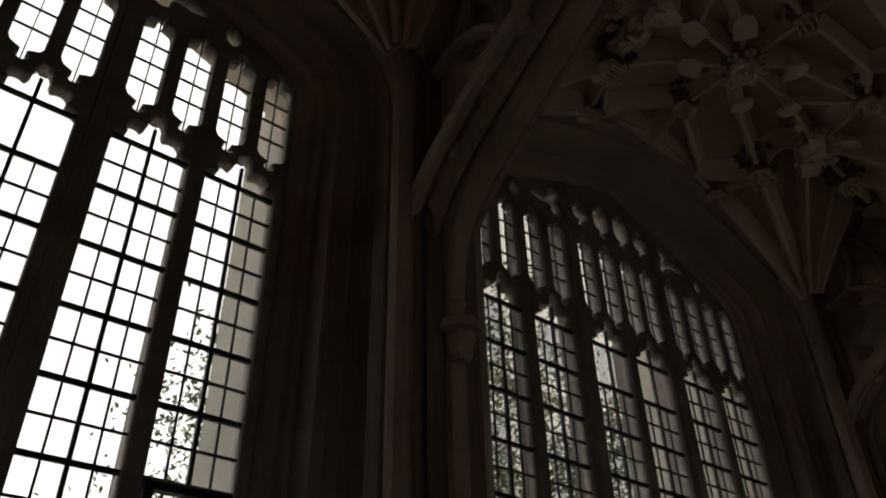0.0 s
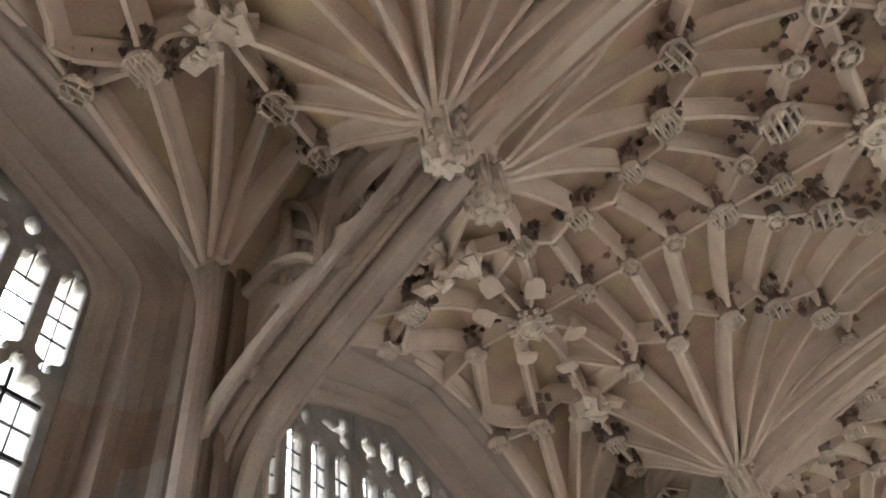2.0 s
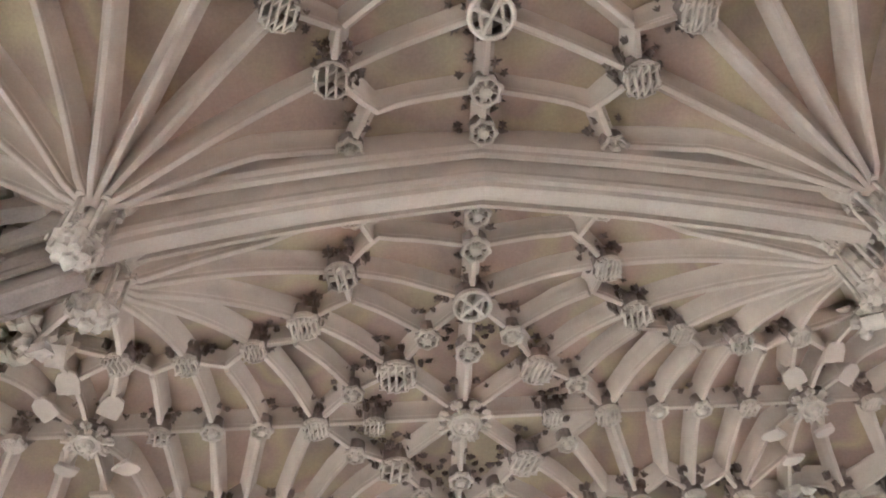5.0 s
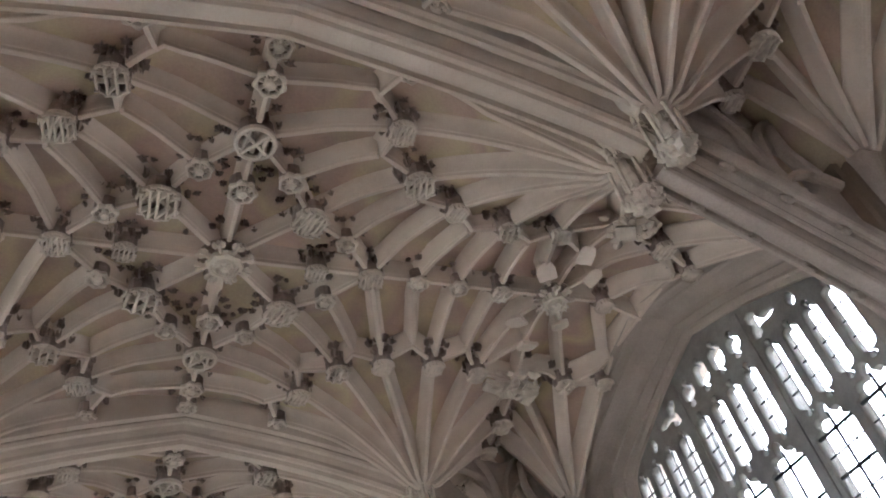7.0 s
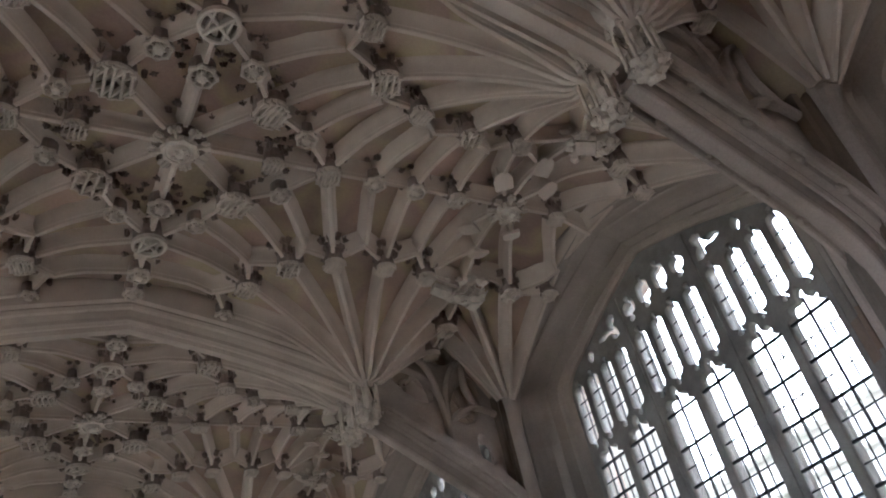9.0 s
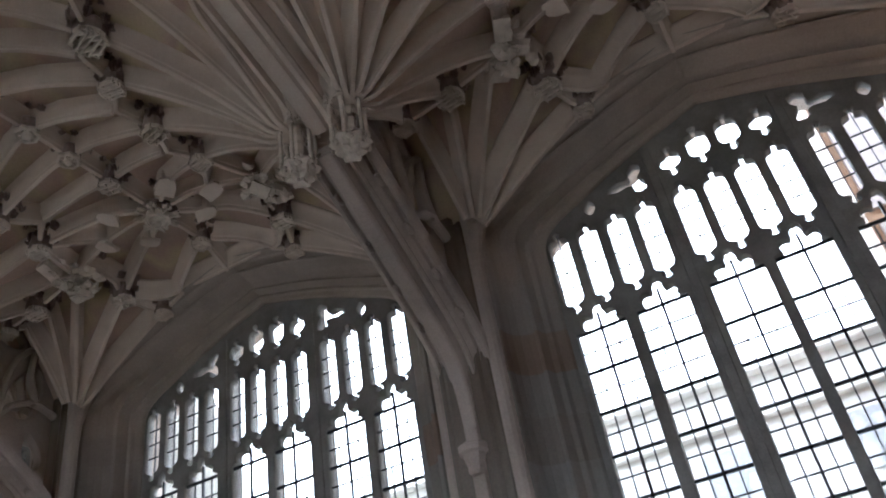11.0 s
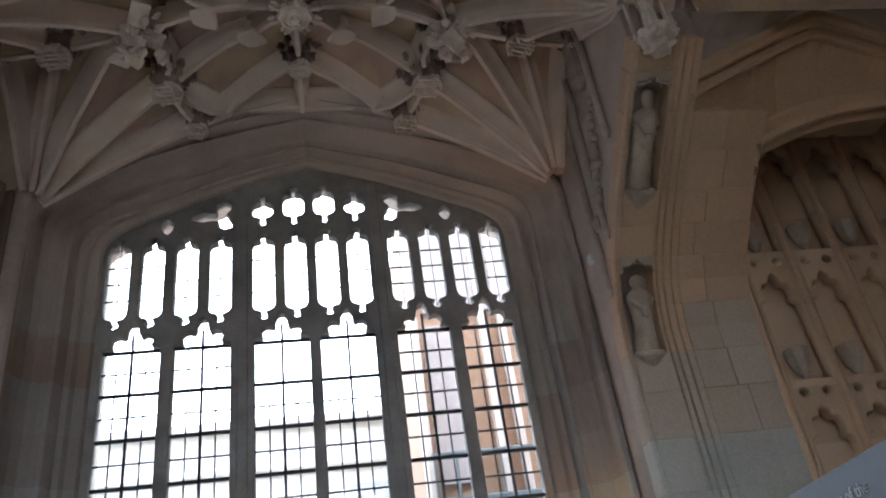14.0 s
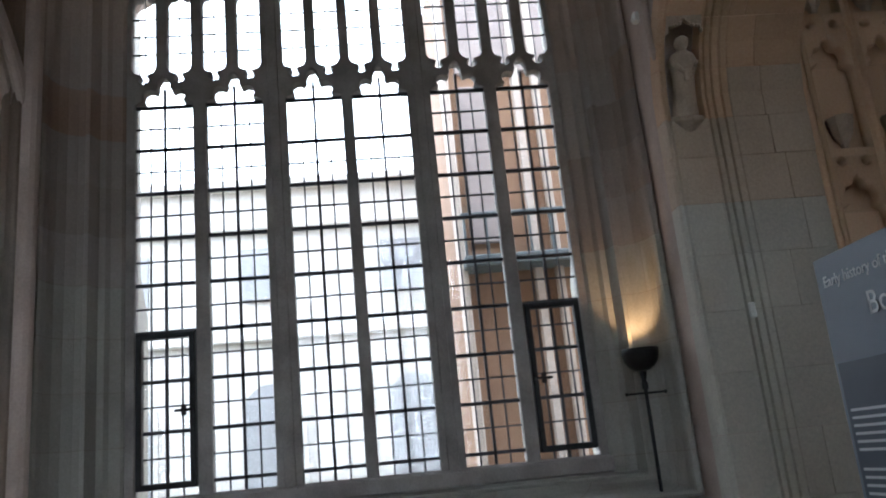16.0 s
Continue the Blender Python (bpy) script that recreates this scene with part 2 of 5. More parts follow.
def vault_z(x, y):
    """Height of the vault over a quarter bay: x from the middle, y from the arch."""
    x, y = abs(x), abs(y)
    y = min(y, BAY - y)
    r = math.hypot(x - PEND_X, max(y - FAN_Y, 0))
    u = min(max((r - 0.1) / 2.6, 0), 1)
    a = Z_FAN + (Z_RIDGE - Z_FAN) * (1 - (1 - u) ** 2.1)
    d = math.hypot(2.2 * (x - SPR_X) if x < SPR_X else 0, max(y - SPR_Y, 0))
    u = min(d / 2.3, 1)
    b = Z_SPR + (Z_RIDGE - 0.04 - Z_SPR) * (1 - (1 - u) ** 1.45)
    c = 7.01 - 0.14 * max(0, y - 2.65) + 0.45 * max(0, 4.62 - x)
    return min(a, b, c)


ARCH_HEAD = spline([(1, 0), (0.99, 0.12), (0.955, 0.23), (0.88, 0.335), (0.77, 0.435), (0.385, 0.76), (0, 1)], 3)


def head(w, zs, za):
    """Half of a four-centred arch from its springing to its apex."""
    return [(w * p[0], zs + (za - zs) * p[1]) for p in ARCH_HEAD]


def opening(w, zs, za, z0):
    """Closed outline of a window opening, as (y, z)."""
    h = head(w, zs, za)
    jamb = [(w, z0 + (zs - z0) * k / 6) for k in range(6)]
    right = jamb + h
    return right + [(-y, z) for y, z in reversed(right[:-1])]


# ---------------------------------------------------------------- floor
bm = bmesh.new()
box(bm, (-6, -8.8, -0.3), (6, 22.2, 0))
tagged(finish("floor", bm, FLOOR), "worn pale stone floor of the hall", "floor", kind="structure")

# ---------------------------------------------------------------- window walls
def wall_layers():
    """Rings of the wall from its inner face through the splay to the outside: x, half width, springing, apex, sill."""
    prof = [(4.60, 2.585), (4.52, 2.58), (4.495, 2.56), (4.50, 2.53), (4.53, 2.51), (4.64, 2.505), (4.645, 2.48), (4.58, 2.47), (4.56, 2.445), (4.57, 2.415), (4.60, 2.40), (4.735, 2.395), (4.74, 2.37),
            (4.695, 2.36), (4.68, 2.34), (4.69, 2.31), (4.72, 2.30), (4.80, 2.295), (4.875, 2.27), (4.94, 2.22), (4.98, 2.15), (4.99, 2.10), (4.955, 2.085), (4.95, 2.055), (5.01, 2.04), (5.09, 2.02),
            (5.09, 1.97), (5.125, 1.94), (5.14, 1.86), (5.16, 1.84), (5.40, 1.84), (5.75, 2.05)]
    return [(x, w, 5.75 + (w - 1.84) * 0.36, 6.69 + (w - 1.84) * 0.43, 1.63 - (w - 1.84) * 0.58) for x, w in prof]


def window_wall(name, sx, yc):
    bm = bmesh.new()
    half = BAY / 2
    L = wall_layers()
    rings = []
    def rect(x):
        o = opening(1, 0.5, 1, 0)
        pts = []
        for k, (y, z) in enumerate(o):
            nj, m = 6, len(o)
            if k < nj or k >= m - nj:
                f = (k if k < nj else m - 1 - k) / nj
                pts.append((x, half if k < nj else -half, 6.0 * f))
            else:
                j = (k - nj) / (m - 1 - 2 * nj)
                pts.append((x, half - 2 * half * j, 7.5))
        return pts
    rings.append(rect(4.6))
    for x, w, zs, za, z0 in L:
        rings.append([(x, y, z) for y, z in opening(w, zs, za, z0)])
    rings.append(rect(5.75))
    rings = [[(sx * x, yc + y, z) for x, y, z in r] for r in rings]
    loft(bm, rings + [rings[0]])
    bmesh.ops.remove_doubles(bm, verts=bm.verts, dist=1e-5)
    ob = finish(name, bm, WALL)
    return tagged(ob, "grey and ochre ashlar wall with deep moulded window splay", "wall", kind="structure")


def light_hole(yc, h):
    z = 4.85
    r = [(h, 1.66), (h, z), (0.215, z + 0.016), (0.165, z + 0.036), (0.180, z + 0.065), (0.172, z + 0.110), (0.142, z + 0.136), (0.105, z + 0.138), (0.072, z + 0.124),
         (0.055, z + 0.155), (0.057, z + 0.200), (0.033, z + 0.245), (0, z + 0.272)]
    return [(yc + a, b) for a, b in r] + [(yc - a, b) for a, b in reversed(r[:-1])]


def small_hole(yc, z0, z1, h):
    r = [(0, z0 - 0.13), (0.036, z0 - 0.115), (0.052, z0 - 0.085), (0.027, z0 - 0.045), (0.05, z0 - 0.035), (h * 0.8, z0 - 0.02), (h, z0 + 0.02), (h, z1 - 0.02), (h * 0.8, z1 + 0.02), (0.05, z1 + 0.03),
         (0.027, z1 + 0.04), (0.05, z1 + 0.075), (0.034, z1 + 0.1), (0, z1 + 0.115)]
    return [(yc + a, b) for a, b in r] + [(yc - a, b) for a, b in reversed(r[1:-1])]


LIGHTS = [-1.535, -0.955, -0.285, 0.285, 0.955, 1.535]


def tracery_holes():
    holes = [light_hole(c, 0.242) for c in LIGHTS]
    for c in (-1.26, 0, 1.26):
        for k in range(4):
            holes.append(small_hole(c + (k - 1.5) * (0.295 if c else 0.29), 5.17, 5.85, 0.106))
    for c, z0, z1 in ((-0.435, 6.16, 6.27), (-0.145, 6.16, 6.36), (0.145, 6.16, 6.36), (0.435, 6.16, 6.27)):
        holes.append(small_hole(c, z0, z1, 0.106))
    for s in (1, -1):
        tri = [(0.735, 6.05), (0.80, 6.03), (0.855, 6.06), (0.85, 6.115), (0.89, 6.125), (0.97, 6.11), (1.07, 6.135), (1.05, 6.18), (0.96, 6.215), (0.88, 6.20), (0.865, 6.225), (0.87, 6.29), (0.80, 6.33), (0.735, 6.30), (0.745, 6.23), (0.78, 6.185), (0.745, 6.13)]
        dia = [(1.30 + (0.06 + 0.002 * math.cos(4 * a)) * math.cos(a), 6.075 + (0.085 + 0.003 * math.cos(4 * a)) * math.sin(a)) for a in [k * math.pi / 8 for k in range(16)]]
        tri = [(0.89 + (a - 0.89) * 1.18, 6.18 + (b - 6.18) * 1.12) for a, b in tri]
        holes += [[(s * a, b) for a, b in tri], [(s * a, b) for a, b in dia]]
    return holes


def add_window(name, sx, yc, casements):
    root = new(name)
    root.location = (sx * GLASS_X, yc, 0)
    if sx < 0:
        root.rotation_euler = (0, 0, math.pi)
    tagged(root, "tall six-light stone tracery window with leaded clear glass", "window", kind="structure")
    out = opening(1.85, 5.755, 6.70, 1.62)
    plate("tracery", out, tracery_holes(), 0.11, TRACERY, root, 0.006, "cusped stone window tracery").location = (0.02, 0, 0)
    # moulded mullions standing proud of the tracery
    sec = [(-1, 0.0), (-1, 0.05), (-0.55, 0.10), (-0.45, 0.16), (0.45, 0.16), (0.55, 0.10), (1, 0.05), (1, 0.0)]
    for y, hw, top, d in ((-0.62, 0.085, 6.44, 0.3), (0.62, 0.085, 6.44, 0.3), (0, 0.042, 5.02, 0.15), (-1.245, 0.046, 5.02, 0.15), (1.245, 0.046, 5.02, 0.15)):
        bm = bmesh.new()
        loft(bm, [[(0.0 - v * d, y + u * hw, z) for u, v in sec] for z in (1.60, top)], True, True)
        box(bm, (0.051, y - hw * 0.8, 1.60), (0.05 + 0.16 * (0.6 + d), y + hw * 0.8, top), 0.012)
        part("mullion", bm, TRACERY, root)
    for c in (-1.26, 0, 1.26):
        for k in range(3):
            y = c + (k - 1) * 0.293
            bm = bmesh.new()
            loft(bm, [[(0.0 - v * 0.12, y + u * 0.032, z) for u, v in sec] for z in (5.10, 5.94)], True, True)
            box(bm, (0.051, y - 0.03, 5.12), (0.13, y + 0.03, 5.9), 0.01)
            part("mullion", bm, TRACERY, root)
    # sill
    bm = bmesh.new()
    box(bm, (-0.16, -1.84, 1.53), (0.22, 1.84, 1.655), 0.015)
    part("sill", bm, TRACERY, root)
    # glass and lead in each light
    for i, c in enumerate(LIGHTS):
        bm = bmesh.new()
        box(bm, (0.012, c - 0.24, 1.64), (0.016, c + 0.24, 5.09))
        pane = part("pane", bm, GLASS, root)
        bm = bmesh.new()
        z = 4.835
        while z > 1.7:
            box(bm, (-0.004, c - 0.24, z - 0.014), (0.02, c + 0.24, z + 0.014))
            if z - 0.19 > 1.7 and (i not in (2, 3) or z < 4.5):
                box(bm, (0.004, c - 0.24, z - 0.199), (0.02, c + 0.24, z - 0.186))
            z -= 0.385
        box(bm, (-0.004, c - 0.0115, 1.64), (0.02, c + 0.0115, 5.0))
        for s in (-0.118, 0.118):
            box(bm, (0.008, c + s - 0.0065, 1.64), (0.02, c + s + 0.0065, 4.835 if i not in (2, 3) else 4.45))
        part("lead_bars", bm, LEAD, pane, "dark iron bars and lead cames")
    for c in (-1.26, 0, 1.26):
        for k in range(4):
            y = c + (k - 1.5) * 0.293
            bm = bmesh.new()
            box(bm, (0.012, y - 0.11, 5.03), (0.016, y + 0.11, 5.97))
            pane = part("pane", bm, GLASS, root)
            bm = bmesh.new()
            box(bm, (0.004, y - 0.004, 5.05), (0.02, y + 0.004, 5.95))
            for z in (5.34, 5.51, 5.68):
                box(bm, (0.004, y - 0.11, z - 0.005), (0.02, y + 0.11, z + 0.005))
            part("lead_bars", bm, LEAD, pane)
    bm = bmesh.new()
    box(bm, (0.012, -1.5, 6.0), (0.016, 1.5, 6.5))
    part("pane", bm, GLASS, root)
    # iron opening casements at the foot of the outer lights
    for c in casements:
        bm = bmesh.new()
        y0, y1, z0, z1 = c - 0.225, c + 0.225, 1.72, 2.90
        for lo, hi in (((-0.05, y0, z0), (0.03, y0 + 0.045, z1)), ((-0.05, y1 - 0.045, z0), (0.03, y1, z1)),
                       ((-0.048, y0, z0), (0.028, y1, z0 + 0.045)), ((-0.048, y0, z1 - 0.045), (0.028, y1, z1))):
            box(bm, lo, hi, 0.006)
        cas = part("casement", bm, IRON, root, "black iron opening casement")
        bm = bmesh.new()
        s = -1 if c > 0 else 1
        yh = c + s * 0.14
        box(bm, (-0.075, yh - 0.07, 2.28), (-0.05, yh + 0.07, 2.30), 0.004)
        box(bm, (-0.07, yh - 0.02, 2.25), (-0.055, yh + 0.02, 2.33), 0.004)
        part("handle", bm, IRON, cas)
    return root


for sx, side in ((1, "east"), (-1, "west")):
    for k in BAYS:
        yc = (k + 0.5) * BAY
        window_wall("wall_%s_%d" % (side, k + 2), sx, yc)
        add_window("window_%s_%d" % (side, k + 2), sx, yc, (-1.535, 1.535))

# ---------------------------------------------------------------- end walls
bm = bmesh.new()
box(bm, (-5.75, -8.7, 0), (5.75, -8.1, 7.6))
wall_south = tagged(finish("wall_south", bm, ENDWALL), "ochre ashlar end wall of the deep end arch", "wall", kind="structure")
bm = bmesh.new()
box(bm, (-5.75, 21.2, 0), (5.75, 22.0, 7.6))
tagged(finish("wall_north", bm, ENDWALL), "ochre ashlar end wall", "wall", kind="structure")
bm = bmesh.new()
box(bm, (-5.8, -8.7, 7.5), (5.8, 22.0, 7.8))
tagged(finish("ceiling_upper", bm, FLOOR), "stone roof slab closing the hall above the vault", "roof", kind="structure")

# ---------------------------------------------------------------- transverse arches
ARCH_SEC = [(-0.27, -0.56), (-0.27, -0.26), (-0.235, -0.235), (-0.25, -0.20), (-0.24, -0.165), (-0.205, -0.155), (-0.19, -0.245), (-0.15, -0.255), (-0.115, -0.13), (-0.12, -0.08),
            (-0.10, -0.045), (-0.06, -0.05), (-0.045, 0.0), (0.045, 0.0), (0.06, -0.05), (0.10, -0.045), (0.12, -0.08), (0.115, -0.13), (0.15, -0.255), (0.19, -0.245), (0.205, -0.155),
            (0.24, -0.165), (0.25, -0.20), (0.235, -0.235), (0.27, -0.26), (0.27, -0.56)]
LOW_HALF = [(0.27, -0.34), (0.27, -0.25), (0.255, -0.225), (0.225, -0.22), (0.210, -0.235), (0.200, -0.26), (0.185, -0.262), (0.172, -0.22), (0.145, -0.195), (0.128, -0.175), (0.132, -0.15), (0.115, -0.125),
            (0.095, -0.128), (0.086, -0.165), (0.074, -0.165), (0.062, -0.06), (0.068, -0.03), (0.055, -0.005), (0.04, 0.0)]
LOW_SEC = [(-u, w) for u, w in LOW_HALF] + LOW_HALF[::-1]
LOW = [(4.42, 0), (4.42, 2.2), (4.42, 3.75), (4.405, 4.15), (4.32, 4.49), (4.11, 4.75), (3.61, 5.10), (3.06, 5.46), (2.62, 5.74)]
END_LOW = [(4.25, 0), (4.25, 2.2), (4.25, 3.9), (4.22, 4.33), (4.06, 4.70), (3.6, 5.10), (3.06, 5.46), (2.62, 5.74)]
HIGH = [(2.62, 5.98), (2.45, 6.08), (2.2, 6.18), (1.7, 6.35), (1.0, 6.545), (0, 6.76)]


def arch_sweep(bm, pts, y, sec):
    rings = []
    for k, p in enumerate(pts):
        a, b = pts[max(k - 1, 0)], pts[min(k + 1, len(pts) - 1)]
        t = (b - a).normalized() if p.x > 1e-6 else Vector((-1, 0))
        d = Vector((-t.y, t.x))
        if d.x > 0 or (abs(d.x) < 1e-6 and d.y > 0):
            d = -d
        rings.append([(p.x + d.x * w, y + u, p.y + d.y * w) for u, w in sec])
    loft(bm, rings, True, True)


def transverse_arch(y, lower=True):
    root = new("transverse_arch")
    tagged(root, "moulded pale stone four-centred transverse arch", "arch", kind="structure")
    for s in (1, -1):
        if not lower:
            # upper arch in the paler rib colour, standing in for the stronger light there
            bm = bmesh.new()
            arch_sweep(bm, spline(HIGH, 4), y, ARCH_SEC)
            if s < 0:
                bmesh.ops.scale(bm, vec=(-1, 1, 1), verts=bm.verts)
            part("arch_rib", bm, RIB, root)
            continue
        bm = bmesh.new()
        arch_sweep(bm, spline(LOW, 5), y, LOW_SEC)
        if s < 0:
            bmesh.ops.scale(bm, vec=(-1, 1, 1), verts=bm.verts)
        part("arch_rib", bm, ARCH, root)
        for k, (px, pz) in enumerate(((3.02, 5.60), (3.42, 5.335), (3.80, 5.075), (4.13, 4.84))):
            for q in (1, -1):
                bm = bmesh.new()
                bmesh.ops.create_icosphere(bm, subdivisions=2, radius=0.06, matrix=Matrix.Translation((s * (px + 0.08), y + q * 0.195, pz + 0.11)) @ Matrix.Diagonal((1.2, 0.55, 0.9, 1)))
                for v in bm.verts:
                    v.co += Vector((1, 1, 1)) * 0.02 * noise.noise(v.co * 22)
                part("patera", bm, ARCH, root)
        # upper half takes the paler rib colour because more light falls on it
        bm = bmesh.new()
        arch_sweep(bm, spline(HIGH, 4), y, ARCH_SEC)
        if s < 0:
            bmesh.ops.scale(bm, vec=(-1, 1, 1), verts=bm.verts)
        part("arch_rib", bm, RIB, root)
        # pierced spandrel between arch, wall and vault
        low = [p for p in spline(LOW, 5) if p.y > 3.6]
        out = [(p.x + 0.3 * (p.y > 3.9) , p.y + 0.25) for p in low]
        poly = [(x, z) for x, z in out] + [(2.62, 7.1), (4.62, 7.1), (4.62, 3.9)]
        holes = []
        for cx, cz, w, h, tilt in ((3.36, 6.33, 0.19, 0.40, 1.0), (4.10, 6.12, 0.21, 0.36, -0.35), (3.84, 6.74, 0.16, 0.14, 0.0), (4.25, 5.45, 0.12, 0.22, 0.3)):
            pts = []
            for k in range(14):
                a = 2 * math.pi * k / 14
                u, v = w * math.cos(a) * (1 - 0.35 * math.sin(a)), h * math.sin(a)
                pts.append((cx + u * math.cos(tilt) - v * math.sin(tilt), cz + u * math.sin(tilt) + v * math.cos(tilt)))
            holes.append(pts)
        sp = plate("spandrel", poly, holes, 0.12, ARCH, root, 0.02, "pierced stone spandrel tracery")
        sp.matrix_basis = Matrix.Translation((0, y, 0)) @ Matrix(((0, s, 0, 0), (1, 0, 0, 0), (0, 0, 1, 0), (0, 0, 0, 1)))
        for q in (0.09, -0.09):
            for pts in ([(3.76, 5.35), (3.77, 5.9), (3.86, 6.36), (4.06, 6.64), (4.30, 6.66), (4.46, 6.45), (4.54, 6.1), (4.56, 5.6)], [(2.85, 6.45), (3.15, 6.68), (3.44, 6.68), (3.64, 6.42), (3.73, 5.95), (3.75, 5.5)], [(3.78, 5.75), (3.95, 5.92), (4.2, 6.0), (4.5, 5.9)], [(4.12, 6.62), (4.1, 6.3), (4.2, 6.02)]):
                bm = bmesh.new()
                arch_sweep(bm, spline(pts, 4), y + q, [(0.06 * math.cos(a), 0.038 * math.sin(a)) for a in [2 * math.pi * k / 8 for k in range(8)]])
                if s < 0:
                    bmesh.ops.scale(bm, vec=(-1, 1, 1), verts=bm.verts)
                part("hoop", bm, ARCH, root)
        # wall pier behind the shafts
        bm = bmesh.new()
        right = [(4.30, 0.15), (4.34, 0.185), (4.40, 0.10), (4.43, 0.13), (4.39, 0.215), (4.39, 0.235), (4.42, 0.25), (4.49, 0.17), (4.52, 0.19), (4.48, 0.27), (4.50, 0.285), (4.57, 0.22), (4.62, 0.29)]
        right = [(4.46 + (a - 4.30) * 0.5, b) for a, b in right]
        sec = right[::-1]
        sec = sec + [(a, -b) for a, b in right]
        loft(bm, [[(s * a, y + b, z) for a, b in sec] for z in (0, 6.2)], True, True)
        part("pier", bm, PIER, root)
        for q in (1, -1):
            bm = bmesh.new()
            loft(bm, [[(s * 4.60 + r * math.cos(a), y + q * c + r * math.sin(a), z) for a in [2 * math.pi * i / 12 for i in range(12)]] for r, c, z in ((0.08, 0.275, 0), (0.08, 0.275, 5.55), (0.09, 0.295, 5.8), (0.115, 0.33, 5.98), (0.16, 0.37, 6.12), (0.2, 0.38, 6.2))], True, True)
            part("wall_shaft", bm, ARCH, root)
        # small capital
        bm = bmesh.new()
        lathe(bm, [(0.05, 0), (0.075, 0.03), (0.07, 0.06), (0.10, 0.16), (0.13, 0.18), (0.13, 0.23), (0.11, 0.25)], 8, (s * 4.41, y, 3.62))
        part("capital", bm, ARCH, root)
    return root


for k in range(-1, 5):
    transverse_arch(k * BAY, k >= 0)

# ---------------------------------------------------------------- vault
RIB_HALF = [(0.088, -0.03), (0.088, 0.002), (0.066, 0.018), (0.046, 0.050), (0.034, 0.092), (0.028, 0.135), (0.026, 0.152), (0.022, 0.158), (0.022, 0.188), (0.016, 0.196)]
RIB_SEC = [(-u, w) for u, w in RIB_HALF] + RIB_HALF[::-1]

# joints of the ribs over a quarter bay
W1, I1, I2, I3, I4, I5 = (0, 1.25), (1.11, 0.83), (1.43, 1.31), (1.86, 1.53), (2.42, 1.62), (2.95, 1.57)
D1, D0, D2, CEN = (0.65, 2.03), (0.38, 1.62), (1.05, 2.25), (0, 2.65)
SCU, C0, C1, N1, WB = (3.56, 1.36), (3.58, 0.76), (3.61, 0.26), (4.10, 1.52), (4.52, 1.70)
T1, T2, T3, T4, T5, CL, T6, T7 = (0.86, 2.65), (1.41, 2.65), (1.91, 2.65), (2.36, 2.65), (2.84, 2.65), (3.47, 2.65), (4.12, 2.65), (4.62, 2.65)
S1, S2, S3 = (3.45, 1.95), (3.20, 2.27), (3.77, 2.27)
FAN, SPR = (PEND_X, FAN_Y), (SPR_X, SPR_Y)
RIBS = [
    (FAN, I1, W1), (FAN, I2, D1, CEN), (FAN, I3, T2), (FAN, I4, T4), (FAN, I5, S2, CL), (FAN, SCU), (FAN, C0), (FAN, (1.7, 0.36), (1.0, 0.27)), (FAN, (3.3, 0.3), C1),
    (SPR, C0), (SPR, SCU), (SPR, N1), (SPR, WB), (SPR, C1),
    (W1, D0, D1), (D1, D2, T2), (I1, (0.83, 0.55), (0, 0.69)), ((0.85, 0.57), (1.0, 0.27)), (I1, (1.05, 1.15), I2), (I2, (1.55, 1.55), I3), (I3, (2.14, 1.78), I4), (I4, (2.75, 1.80), I5),
    ((2.14, 1.78), T3), ((2.75, 1.80), T5), ((1.55, 1.55), D2), ((1.05, 1.15), D0), (I5, (3.3, 1.45), SCU), (SCU, (3.95, 1.55), N1), (SCU, C0), (C0, C1), (S1, CL), (S3, CL), (SCU, S1), (N1, S3),
    (N1, (4.5, 1.9), T6), (N1, WB), (S1, I5), ((4.53, 0.45), (4.53, 2.65)),
]


def drape(pts, step=0.13):
    out = []
    for a, b in zip(pts, pts[1:]):
        n = max(2, int(math.dist(a, b) / step))
        for k in range(n):
            t = k / n
            out.append((a[0] + (b[0] - a[0]) * t, a[1] + (b[1] - a[1]) * t))
    out.append(pts[-1])
    return out


def rib_mesh(pts, sx, sy, name="rib"):
    bm = bmesh.new()
    q = drape(pts)
    path = [Vector((sx * x, y * sy, vault_z(x, y) + 0.01)) for x, y in q]
    side = []
    for k in range(len(path)):
        a, b = path[max(k - 1, 0)], path[min(k + 1, len(path) - 1)]
        t = b - a
        side.append(Vector((-t.y, t.x, 0)).normalized())
    sweep(bm, path, RIB_SEC, side)
    n = len(RIB_SEC)
    for i, f in enumerate(bm.faces):
        f.smooth = len(f.verts) == 4 and (i % n < 6 or n - 8 < i % n < n - 1)
    me = bpy.data.meshes.new(name)
    bmesh.ops.recalc_face_normals(bm, faces=bm.faces)
    bm.to_mesh(me)
    bm.free()
    me.materials.append(RIB)
    return me


def mesh_of(bm, name, mat, smooth=False):
    me = bpy.data.meshes.new(name)
    bmesh.ops.recalc_face_normals(bm, faces=bm.faces)
    bm.to_mesh(me)
    bm.free()
    me.materials.append(mat)
    me.materials.append(CARVED)
    if smooth:
        me.polygons.foreach_set("use_smooth", [True] * len(me.polygons))
    return me


